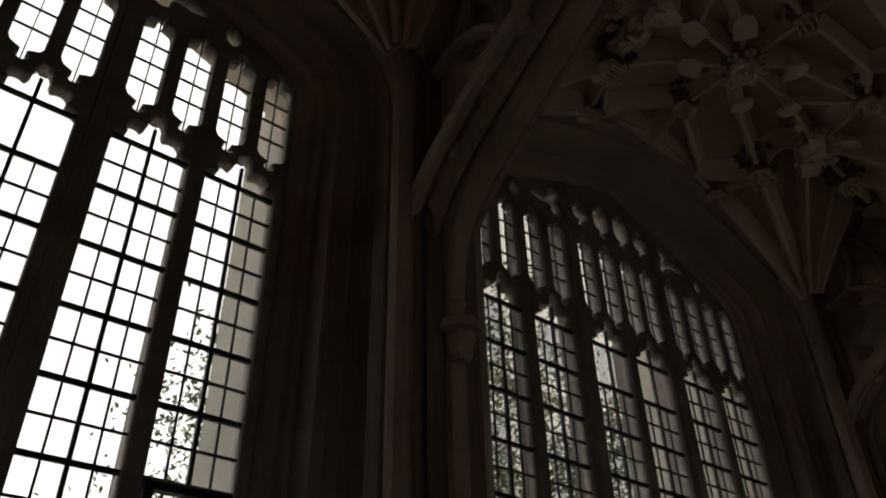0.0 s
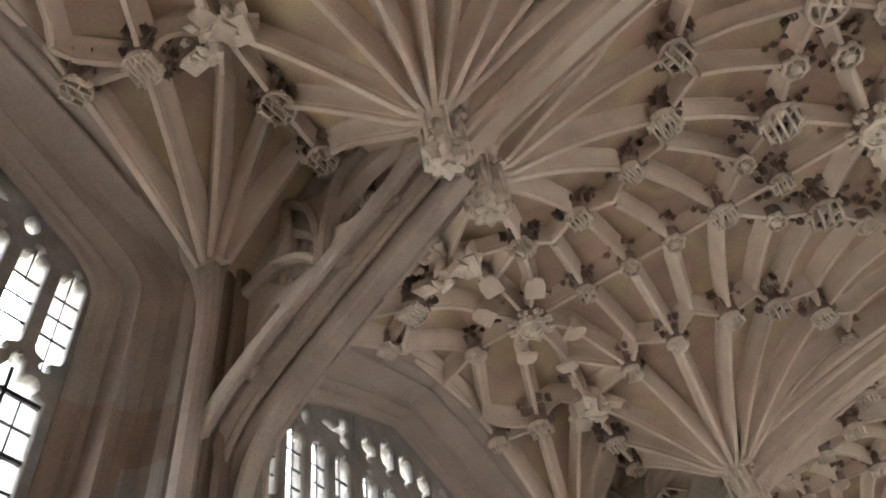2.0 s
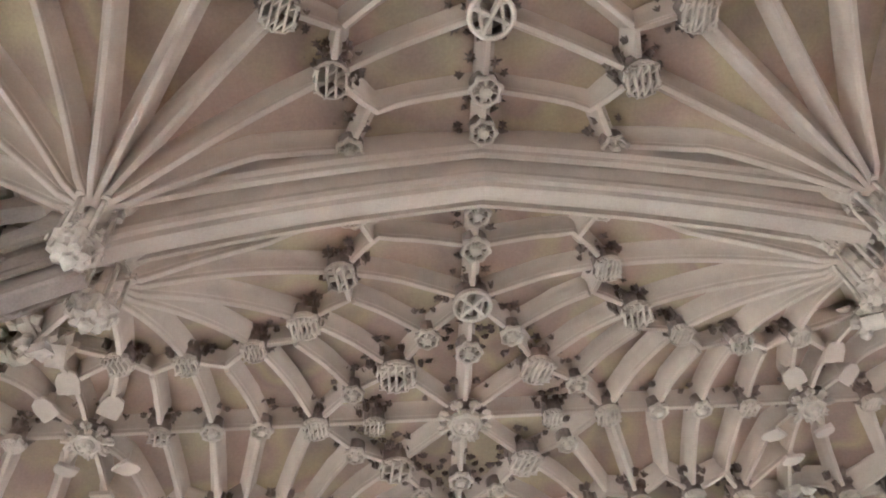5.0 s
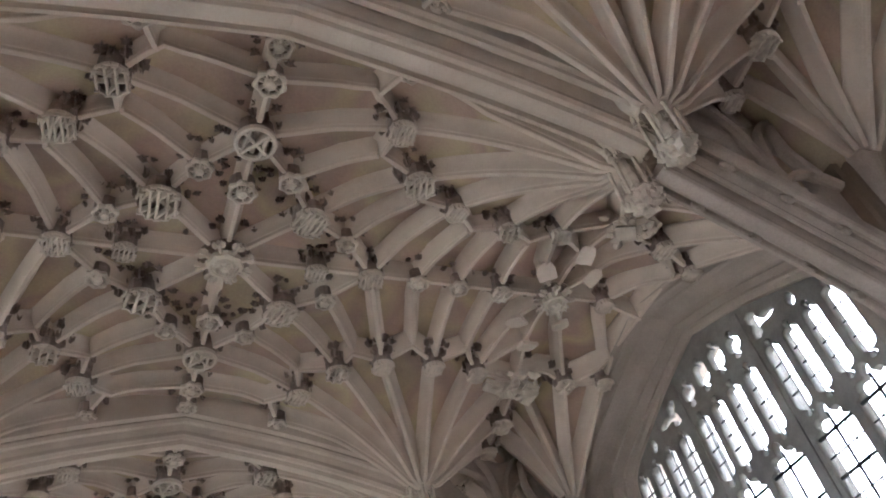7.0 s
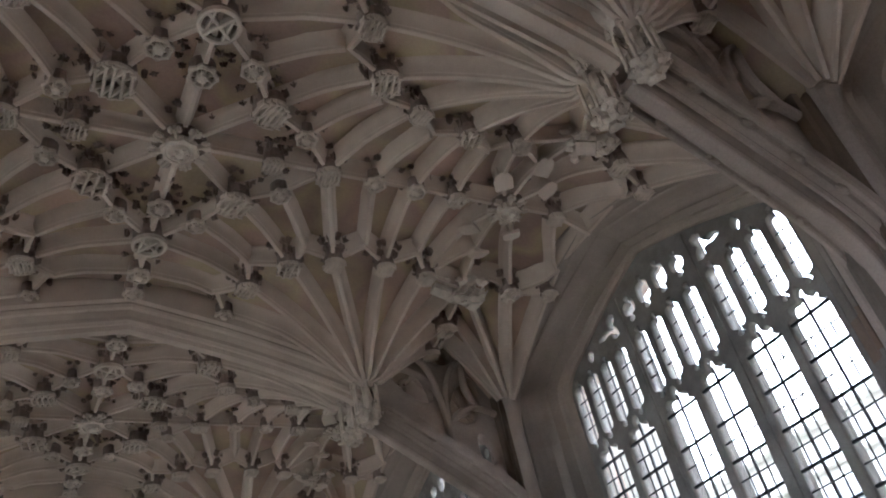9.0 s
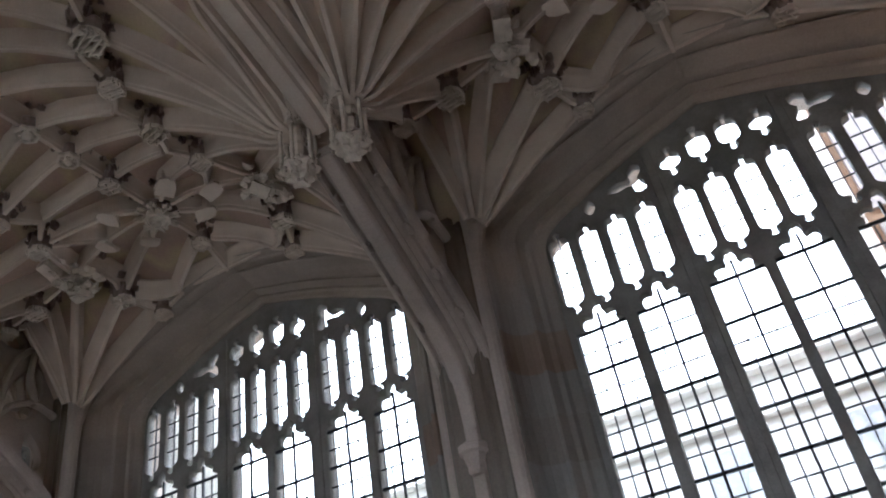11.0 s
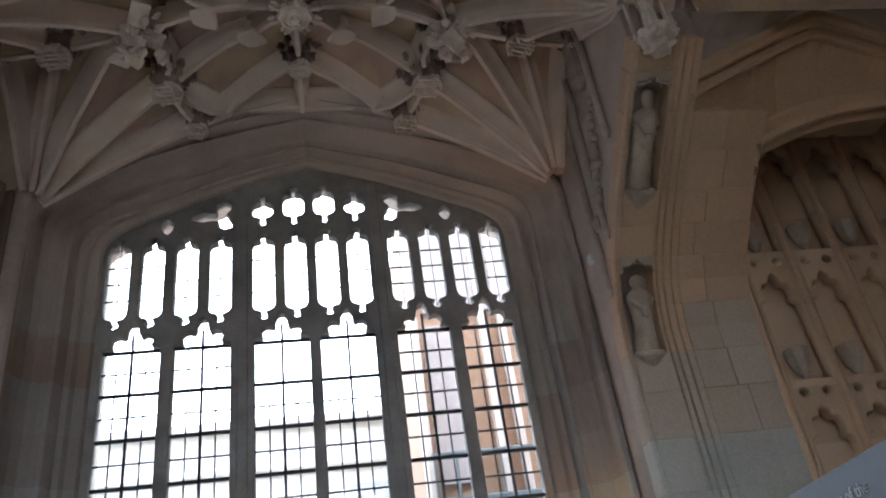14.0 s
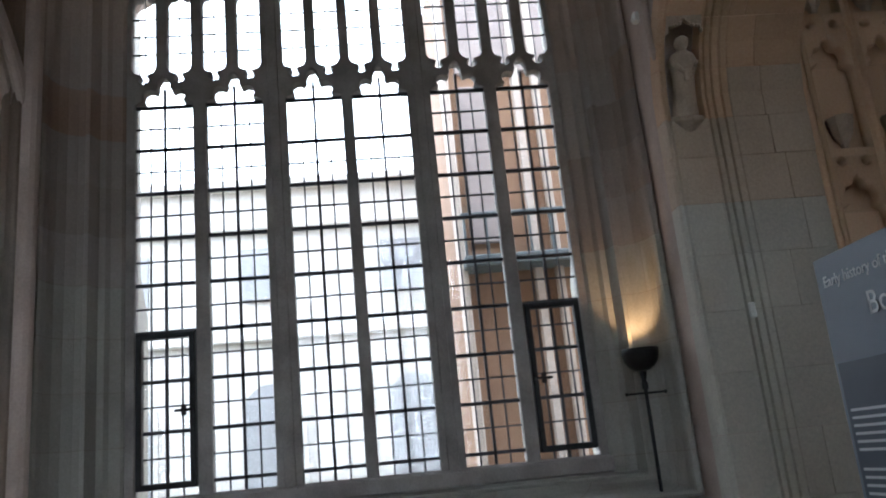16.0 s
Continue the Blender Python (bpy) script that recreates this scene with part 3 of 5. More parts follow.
def leafy(bm, r, h, lobes, seed, flat=0.5):
    """A carved knob: a dome of lobed leaves hanging down."""
    n, m = 24, 6
    rings = []
    for j in range(m + 1):
        f = j / m
        rr = r * math.cos(f * math.pi / 2 * 0.96)
        ring = []
        for k in range(n):
            a = 2 * math.pi * k / n
            w = 1 + 0.2 * math.cos(lobes * a + seed) * (1 - f) + 0.12 * noise.noise(Vector((math.cos(a) * 2 + seed, math.sin(a) * 2, f * 3)))
            z = -h * math.sin(f * math.pi / 2) * (1 + 0.25 * noise.noise(Vector((math.cos(a) * 3, math.sin(a) * 3 + seed, f * 4))))
            ring.append((rr * w * math.cos(a), rr * w * math.sin(a), z))
        rings.append(ring)
    loft(bm, rings, True, True)


# Dark faces: weathered leaf sprigs, and shade painted into the sunk boss cups
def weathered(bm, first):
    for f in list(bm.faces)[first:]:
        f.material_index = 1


def leaves_round(bm, r, z, n, seed, spread=1.3):
    """Crinkled sprigs of carved foliage standing off the web round a boss."""
    rnd = random.Random(seed)
    first = len(bm.faces)
    for k in range(n):
        a0 = 2 * math.pi * (k + rnd.uniform(-0.3, 0.3)) / n
        rad = r * spread * rnd.uniform(0.95, 1.3)
        size = 0.027 * rnd.uniform(0.7, 1.3)
        c = Vector((rad * math.cos(a0), rad * math.sin(a0), z + 0.055))
        lobes = rnd.choice((5, 6, 7))
        for ring in (0, 1):
            pts = []
            for j in range(lobes * 2):
                a = math.pi * j / lobes + a0
                q = size * (1.25 if j % 2 else 0.55) * rnd.uniform(0.7, 1.25)
                pts.append((c.x + q * math.cos(a), c.y + q * math.sin(a), c.z - 0.02 * rnd.random() + (0.06 if ring else 0)))
            if ring == 0:
                low = [bm.verts.new(p) for p in pts]
            else:
                high = [bm.verts.new(p) for p in pts]
        tip = bm.verts.new((c.x, c.y, c.z - 0.03))
        m = len(low)
        for j in range(m):
            bm.faces.new((low[j], low[(j + 1) % m], tip))
            bm.faces.new((high[j], high[(j + 1) % m], low[(j + 1) % m], low[j]))
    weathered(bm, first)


def bar(bm, x0, y0, x1, y1, z0, z1, t):
    """A straight carved stroke with a chamfered face."""
    d = Vector((x1 - x0, y1 - y0))
    s = Vector((-d.y, d.x)).normalized() * t
    rings = []
    for x, y in ((x0, y0), (x1, y1)):
        rings.append([(x + s.x * q, y + s.y * q, z) for q, z in ((-1, z0), (-1, z1 + 0.008), (-0.5, z1), (0.5, z1), (1, z1 + 0.008), (1, z0))])
    loft(bm, rings, True, True)


def letter_boss(r, kind):
    """A carved openwork monogram: upright strokes standing clear of a sunk drum."""
    bm = bmesh.new()
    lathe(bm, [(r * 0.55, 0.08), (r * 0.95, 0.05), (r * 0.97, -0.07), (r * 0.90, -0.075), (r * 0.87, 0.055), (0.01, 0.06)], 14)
    # drum coloured dark for the shade behind the strokes
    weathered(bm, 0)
    z0, z1, t = -0.065, -0.112, r * 0.072
    rnd = random.Random(kind * 7 + int(r * 500))
    if kind < 3:
        for a0, a1 in ((0.3, 2.6), (3.3, 5.9)):
            for k in range(7):
                a, c = a0 + (a1 - a0) * k / 7, a0 + (a1 - a0) * (k + 1) / 7
                bar(bm, r * 0.96 * math.cos(a), r * 0.96 * math.sin(a), r * 0.96 * math.cos(c), r * 0.96 * math.sin(c), z1 + 0.045, z1 + 0.012, t * 0.9)
        n = (5, 4, 6)[kind]
        xs = [(-0.74 + 1.48 * k / (n - 1)) * r for k in range(n)]
        h = [math.sqrt(max(0.25, 0.98 - (x / r) ** 2)) * r * 0.93 for x in xs]
        for k, (x, q) in enumerate(zip(xs, h)):
            bar(bm, x, -q, x + rnd.uniform(-0.05, 0.05) * r, q, z0, z1 - 0.004 * (k % 2), t)
            for e in (-1, 1):
                bar(bm, x - 0.15 * r, e * q, x + 0.15 * r, e * q * 0.94, z0, z1 - 0.006, t * 0.9)
        for k in range(n - 1):
            a, c = xs[k], xs[k + 1]
            style = (kind + 2 * k) % 4
            if style == 0 and k == 1:
                bar(bm, a, h[k] * 0.8, c, -h[k + 1] * 0.8, z0, z1 - 0.002, t * 0.9)
            elif style == 1:
                bar(bm, a, 0.05 * r, c, 0.05 * r, z0, z1 - 0.002, t * 0.9)
            else:
                bar(bm, a, h[k] * 0.85, c, 0.3 * r, z0, z1 - 0.002, t * 0.9)
                bar(bm, a, -h[k] * 0.3, c, -h[k + 1] * 0.75, z0, z1 - 0.002, t * 0.9)
    else:
        n = 20
        for rr in (0.9,):
            loft(bm, [[(q * r * math.cos(2 * math.pi * k / n), q * r * math.sin(2 * math.pi * k / n), z) for k in range(n)] for q, z in
                      ((rr - 0.10, z1 + 0.04), (rr - 0.10, z1), (rr, z1 - 0.008), (rr + 0.10, z1), (rr + 0.10, z1 + 0.04), (rr - 0.10, z1 + 0.04))])
        for k in range(2):
            a = 0.6 + math.pi / 2 * k
            c, d = 0.9 * r * math.cos(a), 0.9 * r * math.sin(a)
            bar(bm, -c, -d, c, d, z0, z1 - 0.004 * (k + 1), t * 1.3)
        for x in (-0.45, 0.45):
            bar(bm, x * r, -0.75 * r, x * r, 0.75 * r, z0, z1 - 0.002, t)
            bar(bm, -0.75 * r, x * r, -0.4 * r, x * r, z0, z1 - 0.002, t)
            bar(bm, 0.4 * r, x * r, 0.75 * r, x * r, z0, z1 - 0.002, t)
    leaves_round(bm, r, 0.05, 11, kind + int(r * 1000), 1.32)
    leaves_round(bm, r, -0.03, 9, kind + 40, 0.98)
    return mesh_of(bm, "boss", BOSS)


def small_boss(r, seed):
    """A pierced rosette: a scalloped rim tied by short spokes to a leafy button, over a sunk cup."""
    bm = bmesh.new()
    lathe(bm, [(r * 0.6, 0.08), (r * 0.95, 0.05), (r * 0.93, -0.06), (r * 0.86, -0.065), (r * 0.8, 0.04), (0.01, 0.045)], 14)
    # shade inside the cup is put into its colour
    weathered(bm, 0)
    lobes, n = 7, 28
    z0, z1 = -0.055, -0.09
    loft(bm, [[(q * r * (1 + e * math.cos(lobes * 2 * math.pi * k / n + seed)) * math.cos(2 * math.pi * k / n), q * r * (1 + e * math.cos(lobes * 2 * math.pi * k / n + seed)) * math.sin(2 * math.pi * k / n), z) for k in range(n)]
              for q, e, z in ((0.76, 0.03, z0), (0.76, 0.03, z1), (0.88, 0.06, z1 - 0.01), (1.03, 0.1, z1 + 0.005), (1.0, 0.1, z0), (0.76, 0.03, z0))])
    for k in range(lobes):
        a = (2 * math.pi * k + math.pi - seed) / lobes
        bar(bm, 0.3 * r * math.cos(a), 0.3 * r * math.sin(a), 0.8 * r * math.cos(a), 0.8 * r * math.sin(a), z0 + 0.01, z1, r * 0.075)
    lathe(bm, [(0.2 * r, 0.0), (0.42 * r, z0), (0.46 * r, z1 + 0.01), (0.34 * r, z1 - 0.02), (0.15 * r, z1 - 0.028)], 10)
    leaves_round(bm, r, 0.05, 10, int(seed * 10), 1.45)
    return mesh_of(bm, "boss", BOSS)


def centre_boss(r):
    """A broad cusped rose: a rim of paired lobes and a carved face set over hollows coloured dark as shade."""
    bm = bmesh.new()
    lathe(bm, [(r * 0.5, 0.04), (r * 0.9, -0.02), (r * 0.82, -0.06), (0.02, -0.07)], 20)
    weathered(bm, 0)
    for k in range(8):
        a = k * math.pi / 4 + math.pi / 8
        m = Matrix.Rotation(a, 4, "Z")
        for dy in (-0.13, 0.13):
            bmesh.ops.create_icosphere(bm, subdivisions=1, radius=r * 0.15, matrix=m @ Matrix.Translation((r * 0.86, dy * r, -0.09)) @ Matrix.Diagonal((1.2, 0.75, 0.6, 1)))
        c, d = math.cos(a), math.sin(a)
        bar(bm, 0.45 * r * c, 0.45 * r * d, 0.98 * r * c, 0.98 * r * d, -0.06, -0.125, r * 0.05)
    n = 24
    loft(bm, [[(q * r * (1 + e * math.cos(8 * 2 * math.pi * k / n)) * math.cos(2 * math.pi * k / n), q * r * (1 + e * math.cos(8 * 2 * math.pi * k / n)) * math.sin(2 * math.pi * k / n), z) for k in range(n)]
              for q, e, z in ((0.5, 0.0, -0.05), (0.6, 0.08, -0.10), (0.58, 0.08, -0.145), (0.46, 0.03, -0.15), (0.44, 0, -0.13), (0.36, 0, -0.135), (0.30, 0, -0.175), (0.1, 0, -0.19))], True, True)
    for k in range(5):
        a = k * 1.2566
        bmesh.ops.create_icosphere(bm, subdivisions=1, radius=r * 0.12, matrix=Matrix.Translation((r * 0.2 * math.cos(a), r * 0.2 * math.sin(a), -0.175)))
    leaves_round(bm, r, 0.05, 14, int(r * 100), 1.12)
    return mesh_of(bm, "boss", BOSS)


def shield_boss():
    bm = bmesh.new()
    o = [(0.08, 0.085), (0.0, 0.088), (-0.08, 0.085), (-0.084, -0.02), (-0.062, -0.075), (0, -0.10), (0.062, -0.075), (0.084, -0.02)]
    loft(bm, [[(a * q, b * q, z) for a, b in o] for q, z in ((0.96, -0.03), (1.0, -0.036), (1.0, -0.058), (0.96, -0.064))], True, True)
    bmesh.ops.rotate(bm, verts=bm.verts, cent=(0, 0, -0.03), matrix=Matrix.Rotation(-0.3, 3, "X"))
    box(bm, (-0.035, -0.035, -0.035), (0.025, 0.025, 0.16))
    return mesh_of(bm, "shield", RIB)


def sculpture(seed):
    """A carved group: a rough bundle of leaves, scrolls and drapery."""
    bm = bmesh.new()
    rnd = random.Random(seed)
    for k in range(34):
        c = Vector((rnd.gauss(0, 0.075), rnd.gauss(0, 0.06), rnd.uniform(-0.15, 0.0)))
        mm = Matrix.Translation(c) @ Euler((rnd.uniform(-0.7, 0.7), rnd.uniform(-0.7, 0.7), rnd.random() * 6)).to_matrix().to_4x4()
        size = rnd.uniform(0.035, 0.06)
        if k % 4:
            # a curled leaf with a folded midrib
            pts = [(-1, 0, 0.15), (-0.4, -0.6, 0), (0.4, -0.55, -0.1), (1.1, 0, 0.25), (0.4, 0.55, -0.1), (-0.4, 0.6, 0)]
            low = [bm.verts.new(mm @ (Vector(p) * size)) for p in pts]
            top = [bm.verts.new(mm @ (Vector((p[0] * 0.9, p[1] * 0.9, p[2] - 0.28)) * size)) for p in pts]
            ridge = bm.verts.new(mm @ (Vector((0, 0, -0.62)) * size))
            for a in range(6):
                b = (a + 1) % 6
                bm.faces.new((low[a], low[b], top[b], top[a]))
                bm.faces.new((top[a], top[b], ridge))
        else:
            bmesh.ops.create_cube(bm, size=size * 1.7, matrix=mm @ Matrix.Diagonal((1.3, 0.9, 0.45, 1)))
    for v in bm.verts:
        v.co += v.co.normalized() * 0.012 * noise.noise(v.co * 30)
    leaves_round(bm, 0.12, 0.05, 8, seed + 90)
    return mesh_of(bm, "carving", BOSS)


LET = [letter_boss(0.115, k) for k in range(3)]
WHEEL = letter_boss(0.15, 3)
SMALL = [small_boss(0.09, k * 1.7) for k in range(3)]
MID = [letter_boss(0.095, k) for k in range(3)]
LARGE = [letter_boss(0.15, k) for k in range(3)]
ROSE = [small_boss(0.105, 0.4)]
CENTRE = centre_boss(0.27)
CLUST = centre_boss(0.2)
SHIELD = shield_boss()
CARV = [sculpture(k) for k in range(3)]
BOSSES = [(I1, LET, 0), (I2, LET, 1), (I3, MID, 2), (I4, MID, 0), (I5, MID, 1), (D1, LARGE, 0), (D0, SMALL, 0), (D2, SMALL, 1), (C0, LET, 2), (C1, MID, 2), (N1, LET, 0), (WB, MID, 1), (SCU, CARV, 0), ((1.0, 0.27), SMALL, 1)]
RIDGE = [((0, 0.36), SMALL, 0), ((0, 0.69), ROSE, 0), (W1, [WHEEL], 0), ((0, 1.80), ROSE, 0)]
CROSS = [(T1, MID, 0), (T2, LET, 2), (T3, SMALL, 0), (T4, SMALL, 1), (T5, MID, 1), (CL, [CLUST], 0), (T6, MID, 2)]
LIMB = [rib_mesh(pts, sx, sy) for pts in RIBS for sx in (1, -1) for sy in (1, -1)]
LONG = [rib_mesh(((0, 0.3), (0, 2.65)), 1, sy) for sy in (1, -1)]
TRANS = [rib_mesh(((0, 2.65), T7), sx, 1) for sx in (1, -1)]


def web_mesh():
    bm = bmesh.new()
    nx, ny = 150, 88
    rows = []
    for j in range(ny + 1):
        y = BAY * j / ny
        rows.append([bm.verts.new((-4.62 + 9.24 * i / nx, y, vault_z(-4.62 + 9.24 * i / nx, y))) for i in range(nx + 1)])
    for j in range(ny):
        for i in range(nx):
            bm.faces.new((rows[j][i], rows[j][i + 1], rows[j + 1][i + 1], rows[j + 1][i]))
    return mesh_of(bm, "ceiling", WEB, True)


WEBM = web_mesh()
for k in BAYS:
    y0 = k * BAY
    ceil = new("ceiling_%d" % (k + 2), WEBM)
    ceil.location = (0, y0, 0)
    tagged(ceil, "warm beige stone lierne vault with ribs and carved bosses", "vault", kind="structure")
    rnd = random.Random(k + 10)
    for me in LIMB:
        i = LIMB.index(me)
        share("rib", me, ceil, Matrix.Translation((0, 0 if i % 2 == 0 else BAY, 0)))
    for i, me in enumerate(LONG):
        share("rib", me, ceil, Matrix.Translation((0, 0 if i % 2 == 0 else BAY, 0)))
    for me in TRANS:
        share("rib", me, ceil, Matrix())

    def put(name, me, x, y, drop=0.135, s=1.0, rot=None):
        a = rnd.uniform(-0.3, 0.3) if rot is None else rot
        share(name, me, ceil, Matrix.Translation((x, y, vault_z(x, y) - drop)) @ Matrix.Rotation(a, 4, "Z") @ Matrix.Diagonal((s, s, s, 1)))
    for (x, y), kinds, i in BOSSES:
        for sx in (1, -1):
            for yy in (y, BAY - y):
                me = kinds[(i + rnd.randrange(3)) % len(kinds)]
                put("boss", me, sx * x, yy, s=rnd.uniform(1.08, 1.25) * (1.35 if kinds is CARV else 1))
    for (x, y), kinds, i in RIDGE:
        for yy in (y, BAY - y):
            put("boss", kinds[i % len(kinds)], x, yy, s=1.15)
    for (x, y), kinds, i in CROSS:
        for sx in (1, -1):
            put("boss", kinds[i % len(kinds)], sx * x, y, s=1.15)
    put("boss", CENTRE, 0, BAY / 2, 0.14, 1, 0)
    for dx, dy in ((0.28, 0.39), (-0.28, 0.39), (0.28, -0.39), (-0.28, -0.39), (0, 0.73), (0, -0.73)):
        for sx in (1, -1):
            put("shield", SHIELD, sx * CL[0] + dx, BAY / 2 + dy, 0.16, 1.22, math.atan2(dy, dx) + math.pi / 2)

# ---------------------------------------------------------------- pendants
def pendant_mesh():
    """An open tabernacle hanging from the fan: posts with pinnacles and gables round a thin core, on a faceted foot."""
    bm = bmesh.new()
    n = 6
    lathe(bm, [(0.28, 0.16), (0.22, 0.02), (0.16, -0.05), (0.14, -0.09), (0.06, -0.10)], 12)
    pts = [(0.14 * math.cos(2 * math.pi * k / n + 0.26), 0.14 * math.sin(2 * math.pi * k / n + 0.26)) for k in range(n)]
    for k, c in enumerate(pts):
        box(bm, (c[0] - 0.014, c[1] - 0.014, -0.56), (c[0] + 0.014, c[1] + 0.014, -0.02), 0.005)
        lathe(bm, [(0.028, -0.17), (0.022, -0.13), (0.03, -0.12), (0.012, -0.04), (0.002, 0.03)], 6, (c[0] * 1.17, c[1] * 1.17, 0))
        e = pts[(k + 1) % n]
        for j in range(7):
            f = (j + 0.5) / 7
            z = -0.21 + 0.09 * math.sin(f * math.pi)
            q = (c[0] * (1 - f) + e[0] * f, c[1] * (1 - f) + e[1] * f)
            box(bm, (q[0] - 0.013, q[1] - 0.013, z), (q[0] + 0.013, q[1] + 0.013, z + 0.05))
        q = ((c[0] + e[0]) / 2 * 0.95, (c[1] + e[1]) / 2 * 0.95)
        bmesh.ops.create_icosphere(bm, subdivisions=1, radius=0.036, matrix=Matrix.Translation((q[0], q[1], -0.52)) @ Matrix.Diagonal((1, 1, 1.2, 1)))
    lathe(bm, [(0.04, -0.09), (0.045, -0.2), (0.035, -0.25), (0.06, -0.31), (0.06, -0.42), (0.045, -0.53)], 7)
    # foot: a crown of leaves over a stepped, star-shaped drop
    m = 24
    loft(bm, [[(r * (1 + e * math.cos(6 * 2 * math.pi * k / m)) * math.cos(2 * math.pi * k / m), r * (1 + e * math.cos(6 * 2 * math.pi * k / m)) * math.sin(2 * math.pi * k / m), z) for k in range(m)]
              for r, e, z in ((0.06, 0, -0.515), (0.145, 0.1, -0.525), (0.15, 0.14, -0.55), (0.11, 0.2, -0.57), (0.085, 0.22, -0.61), (0.10, 0.22, -0.625), (0.095, 0.22, -0.645), (0.05, 0.15, -0.66), (0.045, 0.1, -0.69), (0.02, 0, -0.70))], True, True)
    for k in range(n):
        a = 2 * math.pi * (k + 0.5) / n
        for z, r, q in ((-0.575, 0.125, 0.03), (-0.545, 0.165, 0.022)):
            bmesh.ops.create_icosphere(bm, subdivisions=1, radius=q, matrix=Matrix.Translation((r * math.cos(a), r * math.sin(a), z)) @ Matrix.Rotation(a, 4, "Z") @ Matrix.Diagonal((0.5, 1.2, 1.1, 1)))
    return mesh_of(bm, "pendant", BOSS)


PEND = pendant_mesh()
for k in range(-1, 5):
    for sx in (1, -1):
        root = new("pendant")
        root.location = (sx * PEND_X, k * BAY, Z_FAN)
        tagged(root, "carved stone pendant lantern hanging from the vault fan", "pendant", "vault pendants")
        for sy in ((1, -1) if k >= 0 else (1,)):
            share("lantern", PEND, root, Matrix.Translation((0, sy * (0.24 if k >= 0 else 0.11), 0.0)))

# ---------------------------------------------------------------- deep end arch with niches and blind tracery
ENDPATH = spline(END_LOW, 8)
CUM = [0.0]
for a, c in zip(ENDPATH, ENDPATH[1:]):
    CUM.append(CUM[-1] + (c - a).length)


def on_path(s):
    """Point, direction and inward normal of the end arch's inner face at arc length s, in (x, z)."""
    s = min(max(s, 0), CUM[-1])
    k = max(i for i in range(len(CUM) - 1) if CUM[i] <= s)
    f = (s - CUM[k]) / (CUM[k + 1] - CUM[k])
    q = ENDPATH[k].lerp(ENDPATH[k + 1], f)
    t = (ENDPATH[min(k + 2, len(CUM) - 1)] - ENDPATH[max(k - 1, 0)]).normalized()
    return q, t, Vector((-t.y, t.x))


def soffit_piece(name, s0, s1, sec, mat, side, parent):
    """A stone of the end arch: a section of (y, height) laid along the arch from s0 to s1."""
    n = max(2, int((s1 - s0) / 0.14) + 1)
    rings = []
    for k in range(n):
        q, t, nm = on_path(s0 + 0.0015 + (s1 - s0 - 0.003) * k / (n - 1))
        rings.append([(side * (q.x + nm.x * h), y, q.y + nm.y * h) for y, h in sec])
    bm = bmesh.new()
    loft(bm, rings, True, True)
    return part(name, bm, mat, parent)


GREYBLOCK = stone("grey_green_block_stone", (0.56, 0.535, 0.465), (0.45, 0.425, 0.365), 1.2, 50, 0.6)
TANBLOCK = stone("tan_block_stone", (0.58, 0.47, 0.36), (0.48, 0.38, 0.285), 1.2, 50, 0.5)
COURSES = [0, 0.42, 0.86, 1.27, 1.72, 2.13, 2.56, 2.97, 3.36, 3.72, 4.03, 4.42, 4.80, 5.07, 5.34, 5.65, 5.96, 6.27, 6.50]
BAND = [
    [(-5.01, -0.15), (-5.01, -0.02), (-5.02, 0.01), (-5.035, 0.014), (-5.045, -0.02), (-5.055, -0.02), (-5.07, 0.0), (-5.07, -0.15)],
    [(-5.07, -0.15), (-5.07, 0.0), (-5.34, 0.0), (-5.34, -0.15)],
    [(-5.34, -0.15), (-5.34, 0.0), (-5.355, 0.0), (-5.36, -0.03), (-5.375, -0.03), (-5.38, 0.0), (-5.41, 0.0), (-5.415, -0.03), (-5.43, -0.035), (-5.435, 0.0), (-5.475, 0.0), (-5.48, -0.025), (-5.495, -0.025), (-5.50, 0.0), (-5.55, 0.0), (-5.55, -0.15)]]
NICHES = ((4.03, 4.80), (5.34, 6.27))


